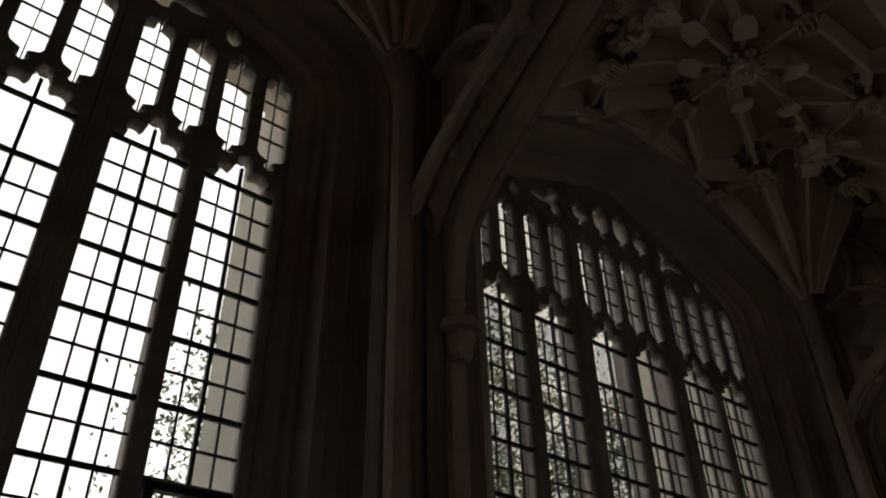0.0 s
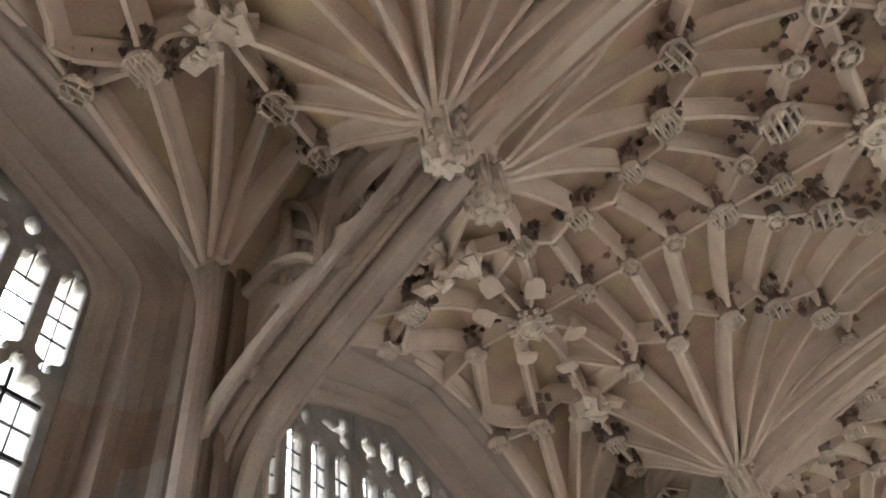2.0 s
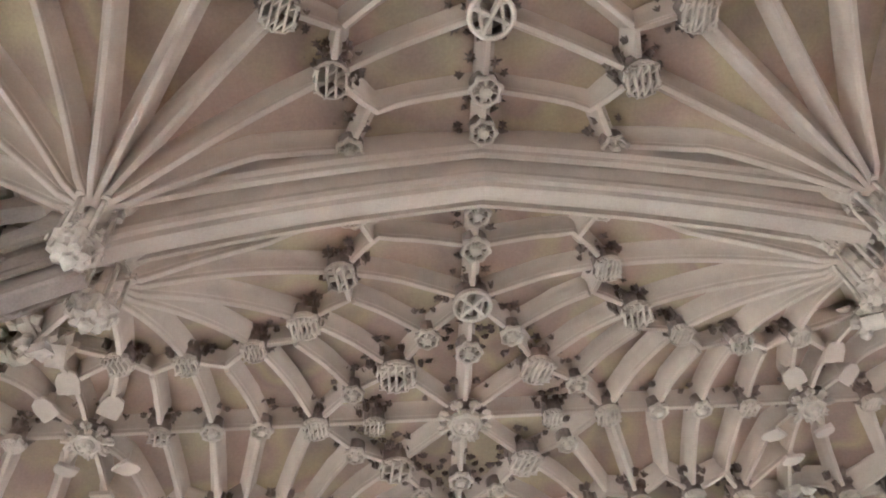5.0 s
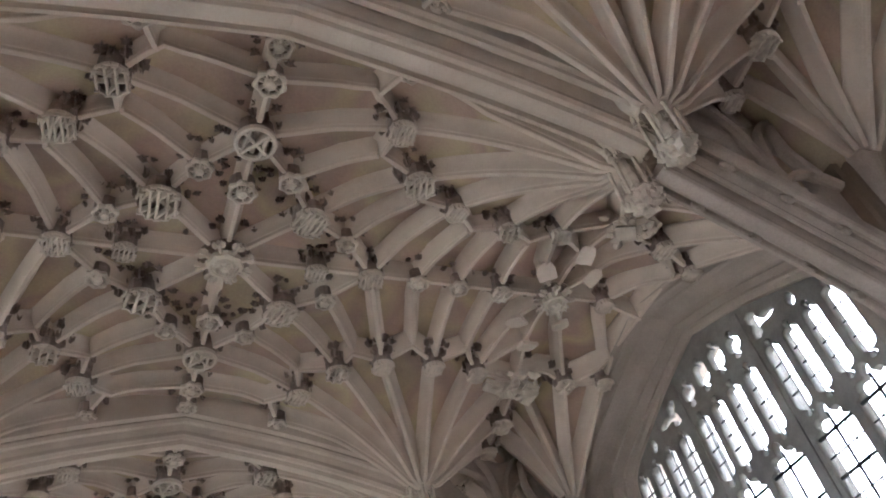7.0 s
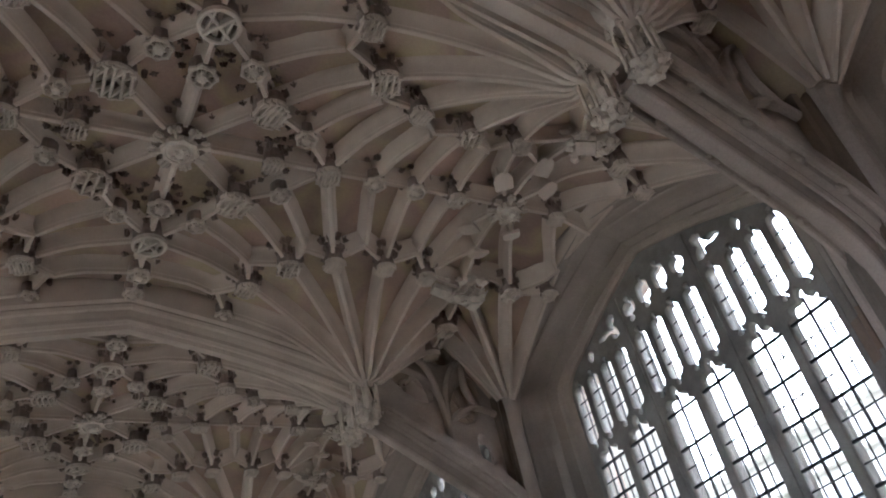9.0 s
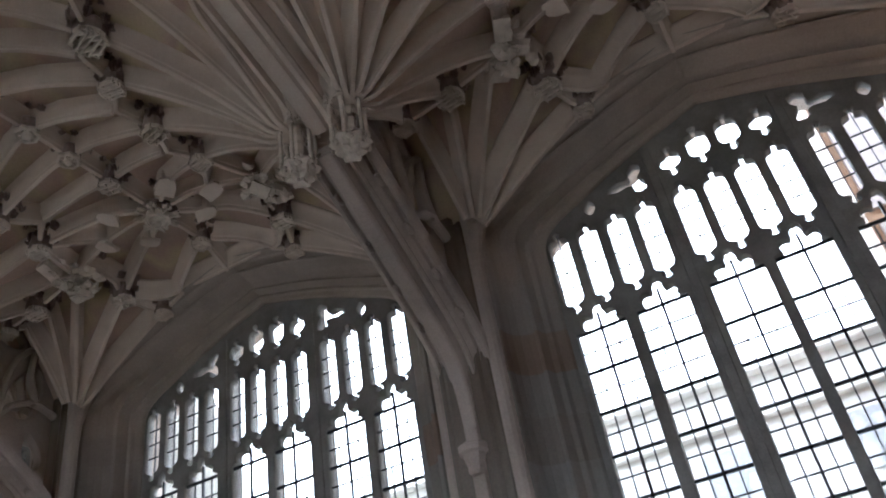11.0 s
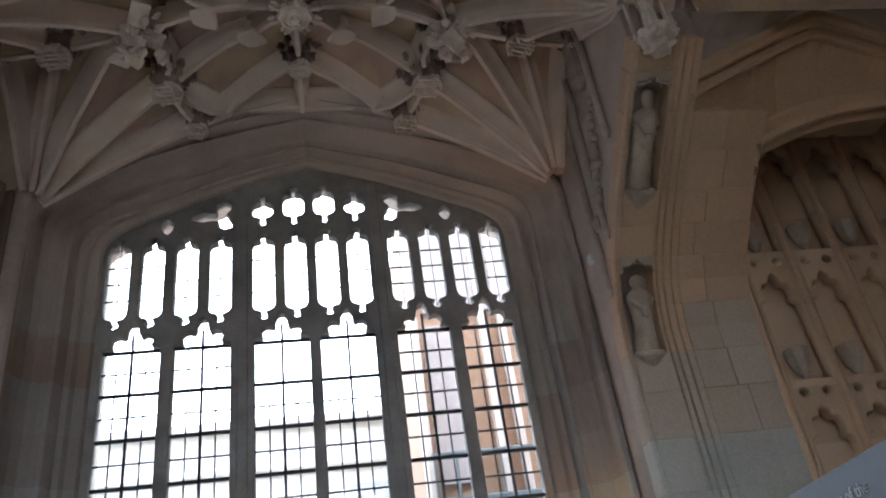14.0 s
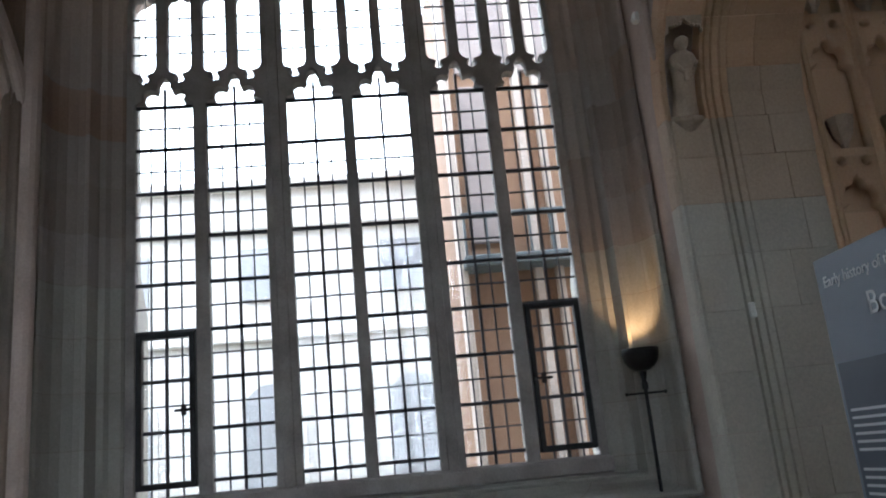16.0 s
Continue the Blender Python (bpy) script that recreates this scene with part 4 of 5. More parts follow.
def niche(s0, s1, side):
    q, t, nm = on_path((s0 + s1) / 2)
    base, h = on_path(s0)[0], s1 - s0
    t = (on_path(s1)[0] - base).normalized()
    nm = Vector((-t.y, t.x))
    Z, Y = Vector((side * t.x, 0, t.y)), Vector((side * nm.x, 0, nm.y))
    X = Y.cross(Z)
    m = Matrix((X, Y, Z)).transposed().to_4x4()
    m.translation = (side * base.x, -5.205, base.y)
    root = new("niche")
    root.matrix_basis = m
    tagged(root, "carved canopied stone niche in the end arch", "niche", "end arch niches")
    bm = bmesh.new()
    w = 0.134
    # pointed, cusped canopy front with the ground of the niche dark behind it
    n = 12
    arch = [(w * math.cos(math.pi * k / n), h - 0.13 + 0.10 * math.sin(math.pi * k / n) * (1 - 0.35 * abs(math.cos(3 * math.pi * k / n)))) for k in range(n + 1)]
    rim = [(x, h) for x, z in arch]
    for (a, c), (e, f) in zip(zip(arch, rim), zip(arch[1:], rim[1:])):
        loft(bm, [[(p[0], y, p[1]) for p in (a, c, f, e)] for y in (-0.03, 0.012)], True, True)
    for k in range(1, n):
        bmesh.ops.create_icosphere(bm, subdivisions=1, radius=0.017, matrix=Matrix.Translation((arch[k][0] * 0.96, 0.012, arch[k][1])))
    part("canopy", bm, STATUE, root)
    bm = bmesh.new()
    lathe(bm, [(0.02, -0.16), (0.05, -0.12), (0.085, -0.06), (0.13, -0.015), (0.132, 0.012), (0.11, 0.022)], 8, (0, -0.03, 0))
    part("corbel", bm, STATUE, root)
    bm = bmesh.new()
    k = h - 0.12
    rnd = random.Random(int(h * 100))
    lathe(bm, [(0.098, 0.024), (0.10, 0.06 * k), (0.088, 0.3 * k), (0.083, 0.5 * k), (0.092, 0.62 * k), (0.098, 0.70 * k), (0.085, 0.76 * k), (0.045, 0.795 * k), (0.036, 0.81 * k), (0.052, 0.86 * k), (0.055, 0.90 * k), (0.045, 0.95 * k), (0.012, 0.975 * k)], 20)
    for v in bm.verts:
        a = math.atan2(v.co.y, v.co.x)
        f = v.co.z / k
        if f < 0.75:
            q = 1 + 0.09 * math.cos(9 * a + 4 * f) + 0.05 * math.cos(5 * a - 7 * f)
            v.co.x, v.co.y = v.co.x * q, v.co.y * q
        v.co.y = v.co.y * 0.72 - 0.062
        v.co += Vector((noise.noise(v.co * 11), noise.noise(v.co * 11 + Vector((5, 0, 0))), 0)) * 0.016
    # forearms, held object and folds
    for sx in (-1, 1):
        for j in range(6):
            f = j / 5
            bmesh.ops.create_icosphere(bm, subdivisions=1, radius=0.026 - 0.006 * f, matrix=Matrix.Translation((sx * (0.085 - 0.06 * f), -0.03 + 0.035 * f, (0.66 - 0.16 * f + 0.05 * sx * f) * k)))
    box(bm, (-0.03, 0.0, 0.44 * k), (0.025, 0.03, 0.58 * k), 0.006)
    st = finish("statue", bm, STATUE, None, "", True)
    st.matrix_basis = m
    tagged(st, "weathered stone statue standing in an arch niche", "statue", "end arch statues")


def blind_panel(w, z0, z1, cy):
    r = [(w, z0), (w, z1 - 0.34), (w * 0.96, z1 - 0.27), (w * 0.66, z1 - 0.24), (w * 0.78, z1 - 0.17), (w * 0.62, z1 - 0.10), (w * 0.32, z1 - 0.09), (w * 0.22, z1 - 0.04), (0, z1)]
    return [(cy + a, c) for a, c in r] + [(cy - a, c) for a, c in reversed(r[:-1])]


def side_outer(y):
    return 3.0, 5.54 + 0.66 * (1 - abs((y + 6.75) / 1.34) ** 1.08)


def side_inner(y):
    if y > -6.13:
        q, t, nm = on_path(5.96 - 0.36 * (y + 5.55) / -0.58)
        return q.x - nm.x * 0.02, q.y - nm.y * 0.02
    return 3.4, 5.40 + 0.36 * (1 - ((y + 7.55) / 1.42) ** 2)


def side_top(y):
    return 2.66, max(6.03, side_outer(y)[1] + 0.1)


for side, word in ((1, "east"), (-1, "west")):
    # core behind the facing stones
    pts = [on_path(s) for s in [0.0, 2.0, 3.9, 4.2, 4.5, 4.8, 5.1, 5.4, 5.8, 6.2, 6.51]]
    core = [(q.x - nm.x * 0.145, q.y - nm.y * 0.145) for q, t, nm in pts] + [(2.75, 7.5), (5.74, 7.5), (5.74, 0)]
    bm = bmesh.new()
    loft(bm, [[(side * x, y, z) for x, z in core] for y in (-5.02, -5.55)], True, True)
    core = [(q.x - nm.x * 0.145, q.y - nm.y * 0.145) for q, t, nm in pts[:-2]] + [(3.5, 7.5), (5.74, 7.5), (5.74, 0)]
    loft(bm, [[(side * x, y, z) for x, z in core] for y in (-5.55, -6.16)], True, True)
    wall = tagged(finish("wall_end_" + word, bm, ARCH), "deep end arch of ochre and grey ashlar blocks with niches", "wall", kind="structure")
    rnd = random.Random(11)
    for s0, s1 in zip(COURSES, COURSES[1:]):
        upper = s0 > 3.3
        for k, sec in enumerate(BAND):
            if k == 1 and any(a <= s0 + 0.01 and s1 <= c + 0.01 for a, c in NICHES):
                continue
            soffit_piece("block", s0, s1, sec, (BLOCK if s0 > 4.0 else TANBLOCK if upper else GREYBLOCK), side, wall)
        cut = rnd.uniform(-5.95, -5.68)
        for y0, y1 in (((-5.553, cut), (cut, -6.15)) if s0 < 5.9 else ()):
            h = rnd.uniform(-0.003, 0.003)
            mat = BLOCK if s0 > 4.4 else TANBLOCK if s0 > 3.3 else GREYBLOCK
            soffit_piece("block", s0, s1, [(y0 - 0.0015, -0.15), (y0 - 0.0015, h - 0.003), (y0 - 0.005, h), (y1 + 0.005, h), (y1 + 0.0015, h - 0.003), (y1 + 0.0015, -0.15)], mat, side, wall)
    for x, z0, z1, r in ((3.62, 6.28, 7.0, 0.085), (3.95, 5.0, 7.0, 0.03), (3.45, 5.6, 7.0, 0.035), (4.2, 4.6, 7.0, 0.03)):
        bm = bmesh.new()
        lathe(bm, [(r * 0.3, z0 - 0.09), (r * 1.2, z0 - 0.03), (r * 1.15, z0 + 0.02), (r, z0 + 0.04), (r, z1)], 10, (side * x, -5.0, 0))
        part("shaft", bm, ARCH, wall)
    bm = bmesh.new()
    for k in range(14):
        f = k / 13
        leaf = Matrix.Translation((side * (3.60 + 0.42 * f + rnd.uniform(-0.06, 0.06)), -5.0, 5.98 - 0.85 * f)) @ Euler((rnd.random() * 3, rnd.random() * 3, 0)).to_matrix().to_4x4() @ Matrix.Diagonal((1.2, 0.8, 0.7, 1))
        bmesh.ops.create_icosphere(bm, subdivisions=1, radius=rnd.uniform(0.045, 0.085), matrix=leaf)
    part("carving", bm, ARCH, wall)
    for a, c in NICHES:
        niche(a, c, side)
    # side arch of the recess: warm stone panel between an outer and an inner moulding, plain spandrel over it
    for k in range(6):
        ys = [-5.553 - (2.547 * (k + f / 4) / 6) - (0.0015 if f == 0 else -0.0015 if f == 4 else 0) for f in range(5)]
        for name, mat, lower, upper in (("block", BLOCK, side_inner, side_outer), ("spandrel", ARCH, side_outer, side_top)):
            bm = bmesh.new()
            rings = []
            for y in ys:
                (a, c), (e, f) = lower(y), upper(y)
                b0, b1 = ((a + e) / 2 + 0.02, (c + f) / 2 + 0.05), (e + 0.12, f + 0.12)
                rings.append([(side * x, y, z) for x, z in ((a, c), b0, (e, f), b1, (a + 0.15, c + 0.15))])
            loft(bm, rings, True, True)
            part(name, bm, mat, wall)
    for fn, du, dz, r, ya in ((side_outer, -0.05, 0.05, 0.08, -5.50), (side_outer, 0.02, -0.06, 0.05, -5.50), (side_inner, 0.0, -0.01, 0.09, -6.10), (side_inner, 0.09, -0.09, 0.05, -6.12)):
        bm = bmesh.new()
        rings = []
        for k in range(25):
            y = ya - (8.1 + ya) * k / 24
            x, z = fn(y)
            rings.append([(side * (x + du + r * math.cos(a) * (1 + 0.2 * math.cos(3 * a))), y, z + dz + r * math.sin(a) * (1 + 0.2 * math.cos(3 * a))) for a in [2 * math.pi * i / 12 for i in range(12)]])
        loft(bm, rings, True, True)
        part("moulding", bm, BLOCK, wall)
    for y, r in ((-6.17, 0.035), (-6.235, 0.022)):
        bm = bmesh.new()
        lathe(bm, [(r, 0), (r, 5.25)], 10, (side * 4.27, y, 0))
        part("jamb_shaft", bm, BLOCK, wall)
    # blind tracery on the side of the recess
    bm = bmesh.new()
    box(bm, (4.50, -8.1, 0), (5.74, -6.162, 6.4))
    if side < 0:
        bmesh.ops.scale(bm, vec=(-1, 1, 1), verts=bm.verts)
    part("panel_back", bm, ENDWALL, wall)
    bm = bmesh.new()
    box(bm, (3.42, -8.1, 6.15), (4.498, -6.162, 6.4))
    if side < 0:
        bmesh.ops.scale(bm, vec=(-1, 1, 1), verts=bm.verts)
    part("panel_head", bm, ENDWALL, wall)
    holes = []
    for k in range(4):
        cy = -6.49 - 0.46 * k
        for z0, z1 in ((0.4, 3.55), (3.75, 4.72), (4.92, 6.05)):
            holes.append(blind_panel(0.188, z0, z1, cy))
        for q in (-0.1, 0.1):
            for z in (3.65, 4.82):
                holes.append([(cy + q + 0.05 * math.cos(a), z + 0.045 * math.sin(a)) for a in [i * math.pi / 4 for i in range(8)]])
    pl = plate("blind_tracery", [(-6.25, 0.0), (-6.25, 6.14), (-8.1, 6.14), (-8.1, 0.0)], holes, 0.11, ENDWALL, wall, 0.012, "blind stone tracery with cusped panels")
    pl.location = (side * 4.41, 0, 0)
    for k in range(5):
        bm = bmesh.new()
        lathe(bm, [(0.042, 0), (0.042, 6.14)], 8, (side * 4.345, -6.26 - 0.46 * k, 0))
        part("mullion", bm, BLOCK, wall)
        for z in (3.78, 4.95):
            if k < 4:
                bm = bmesh.new()
                lathe(bm, [(0.02, -0.02), (0.04, 0.04), (0.075, 0.10), (0.10, 0.2), (0.105, 0.25), (0.08, 0.26)], 8, (side * 4.42, -6.49 - 0.46 * k, z))
                part("bracket", bm, STATUE, wall)
# crown of the recess
bm = bmesh.new()
P = spline(HIGH, 4)
top = [(q.x, q.y) for q in P] + [(-q.x, q.y) for q in reversed(P[:-1])]
loft(bm, [[(x, y, z) for x, z in top] + [(x, y, z + 0.25) for x, z in reversed(top)] for y in (-5.58, -8.1)], True, True)
tagged(finish("ceiling_recess", bm, WEB), "plain stone crown of the deep end arch", "vault", kind="structure")

# ---------------------------------------------------------------- uplighter, panel and switch
def uplighter(x, y):
    root = new("floor_lamp")
    root.location = (x, y, 0)
    tagged(root, "lit black iron uplighter floor lamp with bowl shade", "lamp")
    bm = bmesh.new()
    prof = [(0.02, 2.245), (0.055, 2.25), (0.095, 2.275), (0.125, 2.315), (0.14, 2.37), (0.142, 2.41), (0.136, 2.41), (0.132, 2.37), (0.117, 2.32), (0.088, 2.288), (0.02, 2.268)]
    n = 24
    loft(bm, [[(r * math.cos(2 * math.pi * k / n), r * math.sin(2 * math.pi * k / n), z) for k in range(n)] for r, z in prof], True, True)
    part("shade", bm, IRON, root, "black metal bowl shade", True)
    bm = bmesh.new()
    lathe(bm, [(0.014, 0.04), (0.014, 2.10), (0.024, 2.11), (0.024, 2.15), (0.016, 2.17), (0.03, 2.24)], 10)
    part("pole", bm, IRON, root)
    bm = bmesh.new()
    box(bm, (-0.008, -0.15, 2.07), (0.008, 0.15, 2.086), 0.003)
    for s in (-0.15, 0.15):
        bmesh.ops.create_icosphere(bm, subdivisions=1, radius=0.016, matrix=Matrix.Translation((0, s, 2.078)))
    part("crossbar", bm, IRON, root)
    bm = bmesh.new()
    lathe(bm, [(0.17, 0.0), (0.17, 0.015), (0.12, 0.03), (0.03, 0.045), (0.016, 0.08)], 20)
    part("base", bm, IRON, root)
    bm = bmesh.new()
    bmesh.ops.create_uvsphere(bm, u_segments=12, v_segments=8, radius=0.03, matrix=Matrix.Translation((0, 0, 2.30)))
    part("bulb", bm, BULB, root, "glowing warm bulb", True)
    lamp = new("lamp_light", bpy.data.lights.new("lamp_light", "SPOT"))
    lamp.data.energy, lamp.data.color, lamp.data.shadow_soft_size = 60, (1.0, 0.60, 0.27), 0.02
    lamp.data.spot_size, lamp.data.spot_blend = radians(74), 0.8
    lamp.matrix_world = look((x, y, 2.345), (x + 0.13, y - 0.01, 2.85))


uplighter(4.80, -4.732)


def lettering(text, size, x, z, parent):
    cu = bpy.data.curves.new("lettering", "FONT")
    cu.body, cu.size, cu.extrude = text, size, 0.0015
    tmp = bpy.data.objects.new("lettering", cu)
    scene.collection.objects.link(tmp)
    me = bpy.data.meshes.new_from_object(tmp.evaluated_get(bpy.context.evaluated_depsgraph_get()))
    bpy.data.objects.remove(tmp)
    bpy.data.curves.remove(cu)
    me.materials.clear()
    me.materials.append(INK)
    ob = new("lettering", me)
    ob.parent = parent
    ob.matrix_basis = Matrix.Translation((x, 0.024, z)) @ Matrix(((-1, 0, 0, 0), (0, 0, 1, 0), (0, 1, 0, 0), (0, 0, 0, 1)))
    return ob


def info_panel(x, y, z):
    """x, z: top corner next to the window wall; the board runs towards the middle of the hall."""
    root = new("information_board")
    root.location = (x, y, 0)
    tagged(root, "slate blue printed information board standing by the wall", "sign")
    bm = bmesh.new()
    box(bm, (-1.05, -0.02, 0.35), (0, 0.02, z), 0.004)
    part("panel", bm, SIGN, root)
    bm = bmesh.new()
    box(bm, (-1.02, 0.0205, 1.0), (-0.03, 0.023, z - 0.50))
    part("picture", bm, SIGN_DARK, root, "dark printed picture area")
    for k in range(14):
        bm = bmesh.new()
        w = (0.42, 0.40, 0.43, 0.38, 0.41, 0.25)[k % 6]
        box(bm, (-0.06 - w, 0.0235, z - 0.72 - 0.035 * k - 0.05 * (k // 6)), (-0.06, 0.0255, z - 0.708 - 0.035 * k - 0.05 * (k // 6)))
        part("text_line", bm, INK, root)
    for a in (-0.15, -0.9):
        bm = bmesh.new()
        box(bm, (a - 0.02, -0.018, 0.03), (a + 0.02, 0.018, 0.36), 0.004)
        part("leg", bm, IRON, root)
        bm = bmesh.new()
        box(bm, (a - 0.03, -0.2, 0.0), (a + 0.03, 0.25, 0.03), 0.005)
        part("foot", bm, IRON, root)
    lettering("Early history of the", 0.074, -0.06, z - 0.145, root)
    lettering("Bodleian", 0.145, -0.36, z - 0.325, root)


info_panel(2.46, -4.9, 2.49)
bm = bmesh.new()
box(bm, (-0.025, -0.012, -0.055), (0.025, 0.012, 0.055), 0.008)
box(bm, (-0.01, 0.01, -0.02), (0.01, 0.02, 0.02), 0.003)
sw = tagged(finish("wall_switch", bm, WHITE), "small white plastic switch box on the stone shaft", "switch")
sw.location = (4.232, -5.40, 2.55)
sw.rotation_euler = (0, 0, math.pi / 2)

bm = bmesh.new()
box(bm, (-0.035, -0.02, -0.045), (0.035, 0.03, 0.045), 0.01)
box(bm, (-0.015, 0.028, -0.03), (0.015, 0.045, 0.0), 0.005)
sen = tagged(finish("wall_sensor", bm, WHITE), "small white plastic sensor box high on the stone", "sensor")
sen.location = (4.42, -5.005, 5.0)

# ---------------------------------------------------------------- outside
bm = bmesh.new()
bmesh.ops.create_grid(bm, x_segments=2, y_segments=2, size=900, matrix=Matrix.Translation((0, 0, -0.31)))
tagged(finish("ground", bm, GRASS), "pale gravel and grass court outside the hall", "ground", kind="structure")


def buttress(sx, y):
    bm = bmesh.new()
    sec = [(5.76, -0.45), (7.1, -0.45), (7.1, 0.45), (5.76, 0.45)]
    def ring(dx, z):
        return [(sx * (a - (dx if a > 6 else 0)), y + c, z) for a, c in sec]
    loft(bm, [ring(0, -0.3), ring(0, 3.4), ring(0.25, 3.8), ring(0.25, 6.6), ring(0.7, 7.3), ring(0.8, 9.5)], True, True)
    tagged(finish("buttress", bm, PALE), "weathered pale stone stepped buttress outside the window", "buttress", "outer buttresses")


for k in range(-1, 5):
    for sx in (1, -1):
        buttress(sx, k * BAY)


def court_range(x, y0, y1, top):
    """Pale stone range across the court, with cornices and round-headed windows."""
    root = new("court_building")
    root.location = (x, 0, 0)
    tagged(root, "pale stone court building with round-headed windows", "building")
    bm = bmesh.new()
    box(bm, (0, y0, -0.3), (6, y1, top))
    part("wall", bm, COURT, root)
    for z, d in ((4.2, 0.12), (6.35, 0.2), (top - 0.1, 0.3)):
        bm = bmesh.new()
        box(bm, (-d, y0, z), (0.05, y1, z + 0.16), 0.03)
        part("cornice", bm, COURT, root)
    y = y0 + 1.2
    while y < y1 - 1:
        arc = [(0.5 * math.cos(a), 2.9 + 0.5 * math.sin(a)) for a in [math.pi * i / 10 for i in range(11)]]
        for grow, mat, name, dx in ((0.12, COURT, "surround", -0.06), (0.0, DARKPANE, "window", -0.075)):
            bm = bmesh.new()
            g = 1 + grow / 0.5
            o = [(a * g, 2.9 + (c - 2.9) * g) for a, c in arc] + [(-0.5 * g, 1.0), (0.5 * g, 1.0)]
            loft(bm, [[(q, y + a, c) for a, c in o] for q in (0.02, dx)], True, True)
            part(name, bm, mat, root)
        bm = bmesh.new()
        box(bm, (-0.09, y - 0.45, 5.0), (0.02, y + 0.45, 6.0))
        part("window", bm, DARKPANE, root)
        y += 2.65


court_range(14, -20.5, 34, 7.3)


def brown_wing():
    root = new("brick_wing")
    tagged(root, "tall brown stone wing standing close outside the window", "building")
    bm = bmesh.new()
    box(bm, (9, -12, -0.3), (13.5, -3.98, 9.4))
    part("wall", bm, BROWN, root)
    for y0, y1, z0, z1 in ((-4.55, -4.1, 4.45, 6.7), (-5.9, -4.1, 6.9, 9.2)):
        bm = bmesh.new()
        box(bm, (8.93, y0, z0), (9.02, y1, z1), 0.01)
        part("window", bm, MAUVE, root)
    bm = bmesh.new()
    box(bm, (8.55, -12, 4.05), (9.02, -3.93, 4.2), 0.02)
    balcony = part("balcony", bm, BALCONY, root, "dark painted iron balcony")
    for k in range(28):
        bm = bmesh.new()
        box(bm, (8.56, -3.98 - 0.28 * k, 4.19), (8.60, -3.95 - 0.28 * k, 4.72))
        part("post", bm, BALCONY, balcony)
    bm = bmesh.new()
    box(bm, (8.55, -12, 4.71), (8.61, -3.93, 4.76), 0.01)
    part("rail", bm, BALCONY, balcony)
    for y in (-4.92, -5.2):
        bm = bmesh.new()
        box(bm, (8.88, y - 0.05, -0.3), (9.02, y + 0.05, 9.0), 0.01)
        part("pilaster", bm, DULL, root)
    bm = bmesh.new()
    box(bm, (8.8, -3.985, -0.3), (9.3, -3.9, 9.4), 0.02)
    part("quoin", bm, DULL, root)


brown_wing()


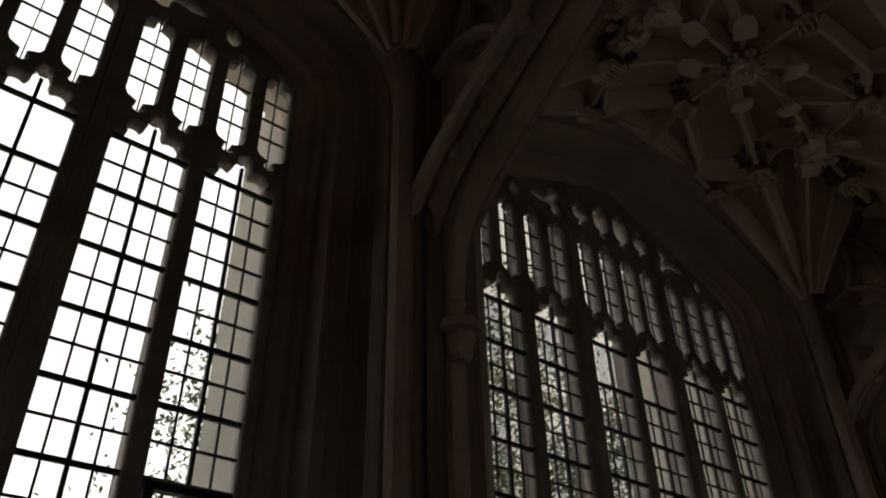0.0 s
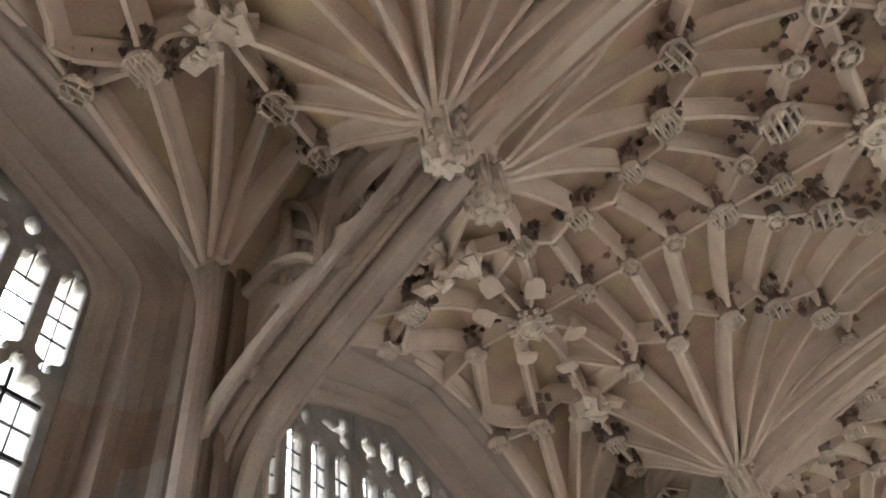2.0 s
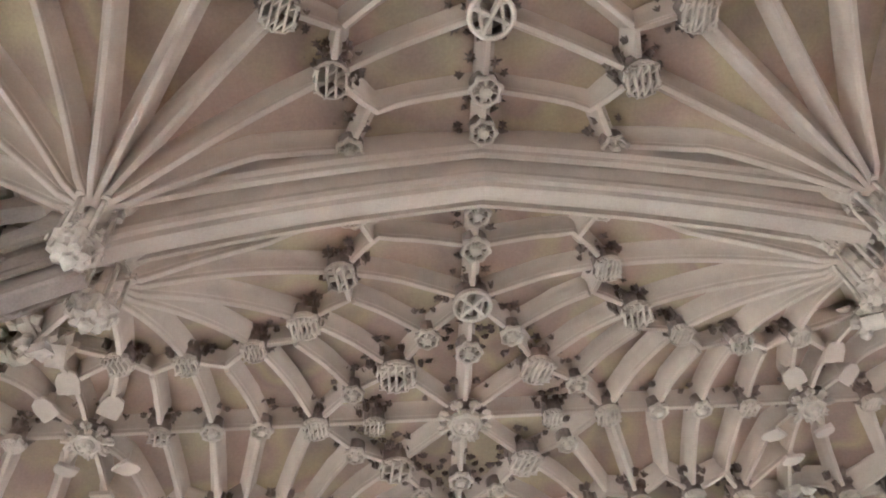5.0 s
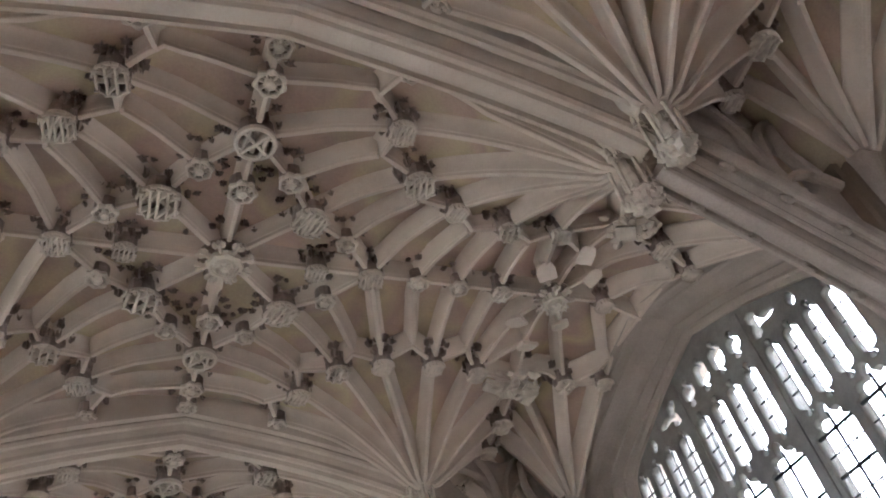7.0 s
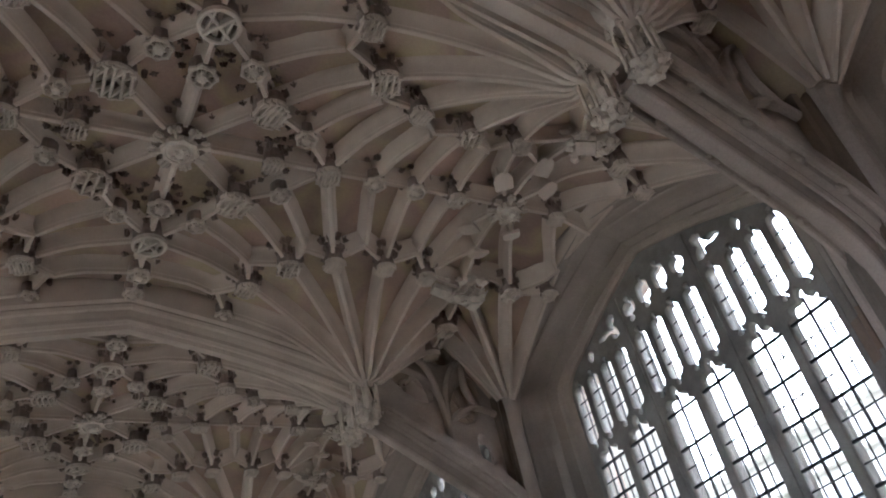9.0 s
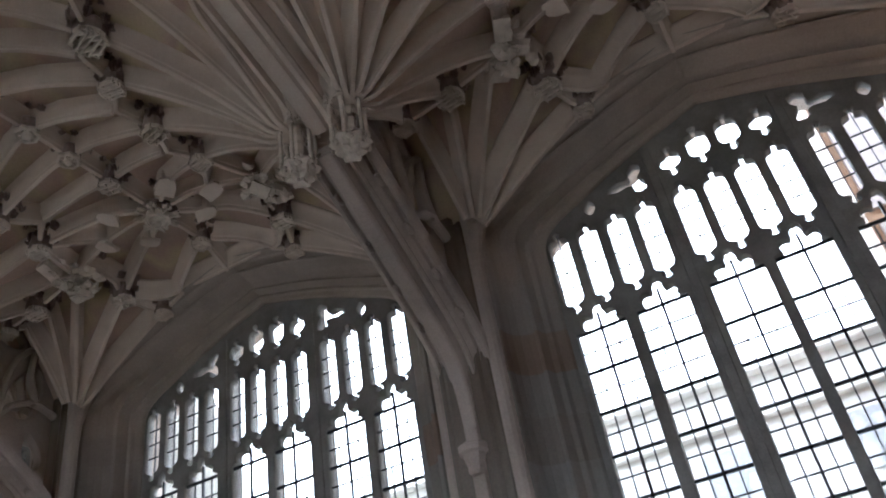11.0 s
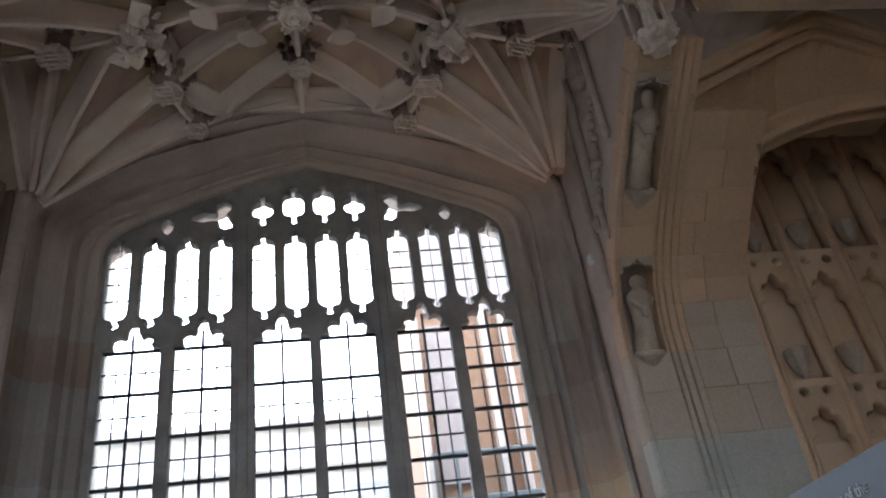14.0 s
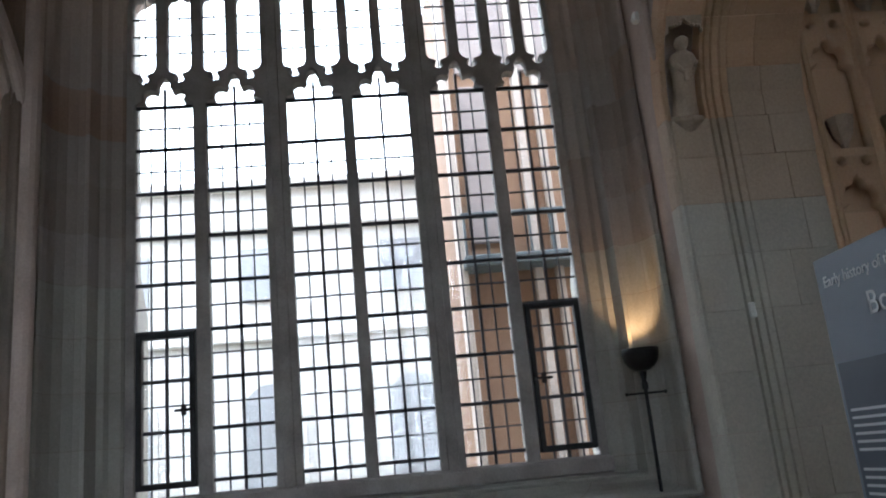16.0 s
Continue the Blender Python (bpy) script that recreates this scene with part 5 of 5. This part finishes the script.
def tree(x, y, h, r, seed):
    rnd = random.Random(seed)
    root = new("tree")
    root.location = (x, y, -0.3)
    tagged(root, "leafy green tree standing outside the window", "tree")
    bm = bmesh.new()
    lathe(bm, [(0.28, 0), (0.2, 0.6), (0.16, h * 0.4), (0.09, h * 0.7), (0.02, h * 0.95)], 10)
    tips = []
    for k in range(26):
        a, z = rnd.uniform(0, 6.28), rnd.uniform(0.3, 0.85) * h
        ln = r * rnd.uniform(0.5, 1.0) * (1.15 - abs(z / h - 0.5))
        e = Vector((ln * math.cos(a), ln * math.sin(a), z + ln * 0.5))
        s0 = Vector((0, 0, z))
        rings = []
        for j in range(4):
            c, w = s0.lerp(e, j / 3), 0.06 * (1 - j / 3.3)
            rings.append([c + Vector((w * math.cos(q), w * math.sin(q), 0)) for q in (0, 2.1, 4.2)])
            if j:
                tips.append(c)
        loft(bm, rings, True, True)
    part("trunk", bm, BARK, root)
    vs, fs = [], []
    for k in range(20000):
        c = rnd.choice(tips) + Vector((rnd.gauss(0, 0.5), rnd.gauss(0, 0.5), rnd.gauss(0, 0.42)))
        m = Euler((rnd.uniform(-1, 1), rnd.uniform(-1, 1), rnd.uniform(0, 6.3))).to_matrix()
        s = rnd.uniform(0.04, 0.075)
        n = len(vs)
        vs += [c + m @ Vector(q) * s for q in ((-1, 0, 0), (0, -0.5, 0.1), (1.1, 0, 0), (0, 0.5, 0.1))]
        fs.append((n, n + 1, n + 2, n + 3))
    me = bpy.data.meshes.new("crown")
    me.from_pydata(vs, [], fs)
    me.materials.append(LEAF)
    ob = new("crown", me)
    ob.parent = root
    ob["kind"] = "stuff"


def garden_wing(x, y0, y1, top):
    """A tall college range across the garden, facing the hall."""
    root = new("college_building")
    tagged(root, "tall grey stone college range across the garden", "building")
    bm = bmesh.new()
    box(bm, (x - 8, y0, -0.3), (x, y1, top))
    part("wall", bm, COURT, root)
    for z in (4.4, 8.6, 12.8, 16.8, top - 0.5):
        bm = bmesh.new()
        box(bm, (x - 0.02, y0, z), (x + 0.16, y1, z + 0.22), 0.03)
        part("string_course", bm, PALE, root)
    y = y0 + 1.4
    while y < y1 - 1.5:
        for z in (1.2, 5.4, 9.6, 13.7, 17.6):
            bm = bmesh.new()
            box(bm, (x - 0.02, y - 0.12, z - 0.12), (x + 0.07, y + 1.32, z + 2.3), 0.02)
            win = part("window", bm, COURT, root)
            for k in range(2):
                bm = bmesh.new()
                box(bm, (x + 0.05, y + 0.62 * k + 0.03, z), (x + 0.085, y + 0.62 * k + 0.55, z + 2.15))
                part("pane", bm, DARKPANE, win)
        y += 2.9
    bm = bmesh.new()
    loft(bm, [[(x + 0.4, y, top), (x - 4, y, top + 3.2), (x - 8.4, y, top)] for y in (y0 - 0.2, y1 + 0.2)], True, True)
    part("roof", bm, DULL, root)


garden_wing(-18.0, 8.0, 37.0, 21.0)
tree(-14.0, 4.2, 10.5, 2.6, 3)
tree(-13.0, 9.5, 13.0, 3.4, 7)
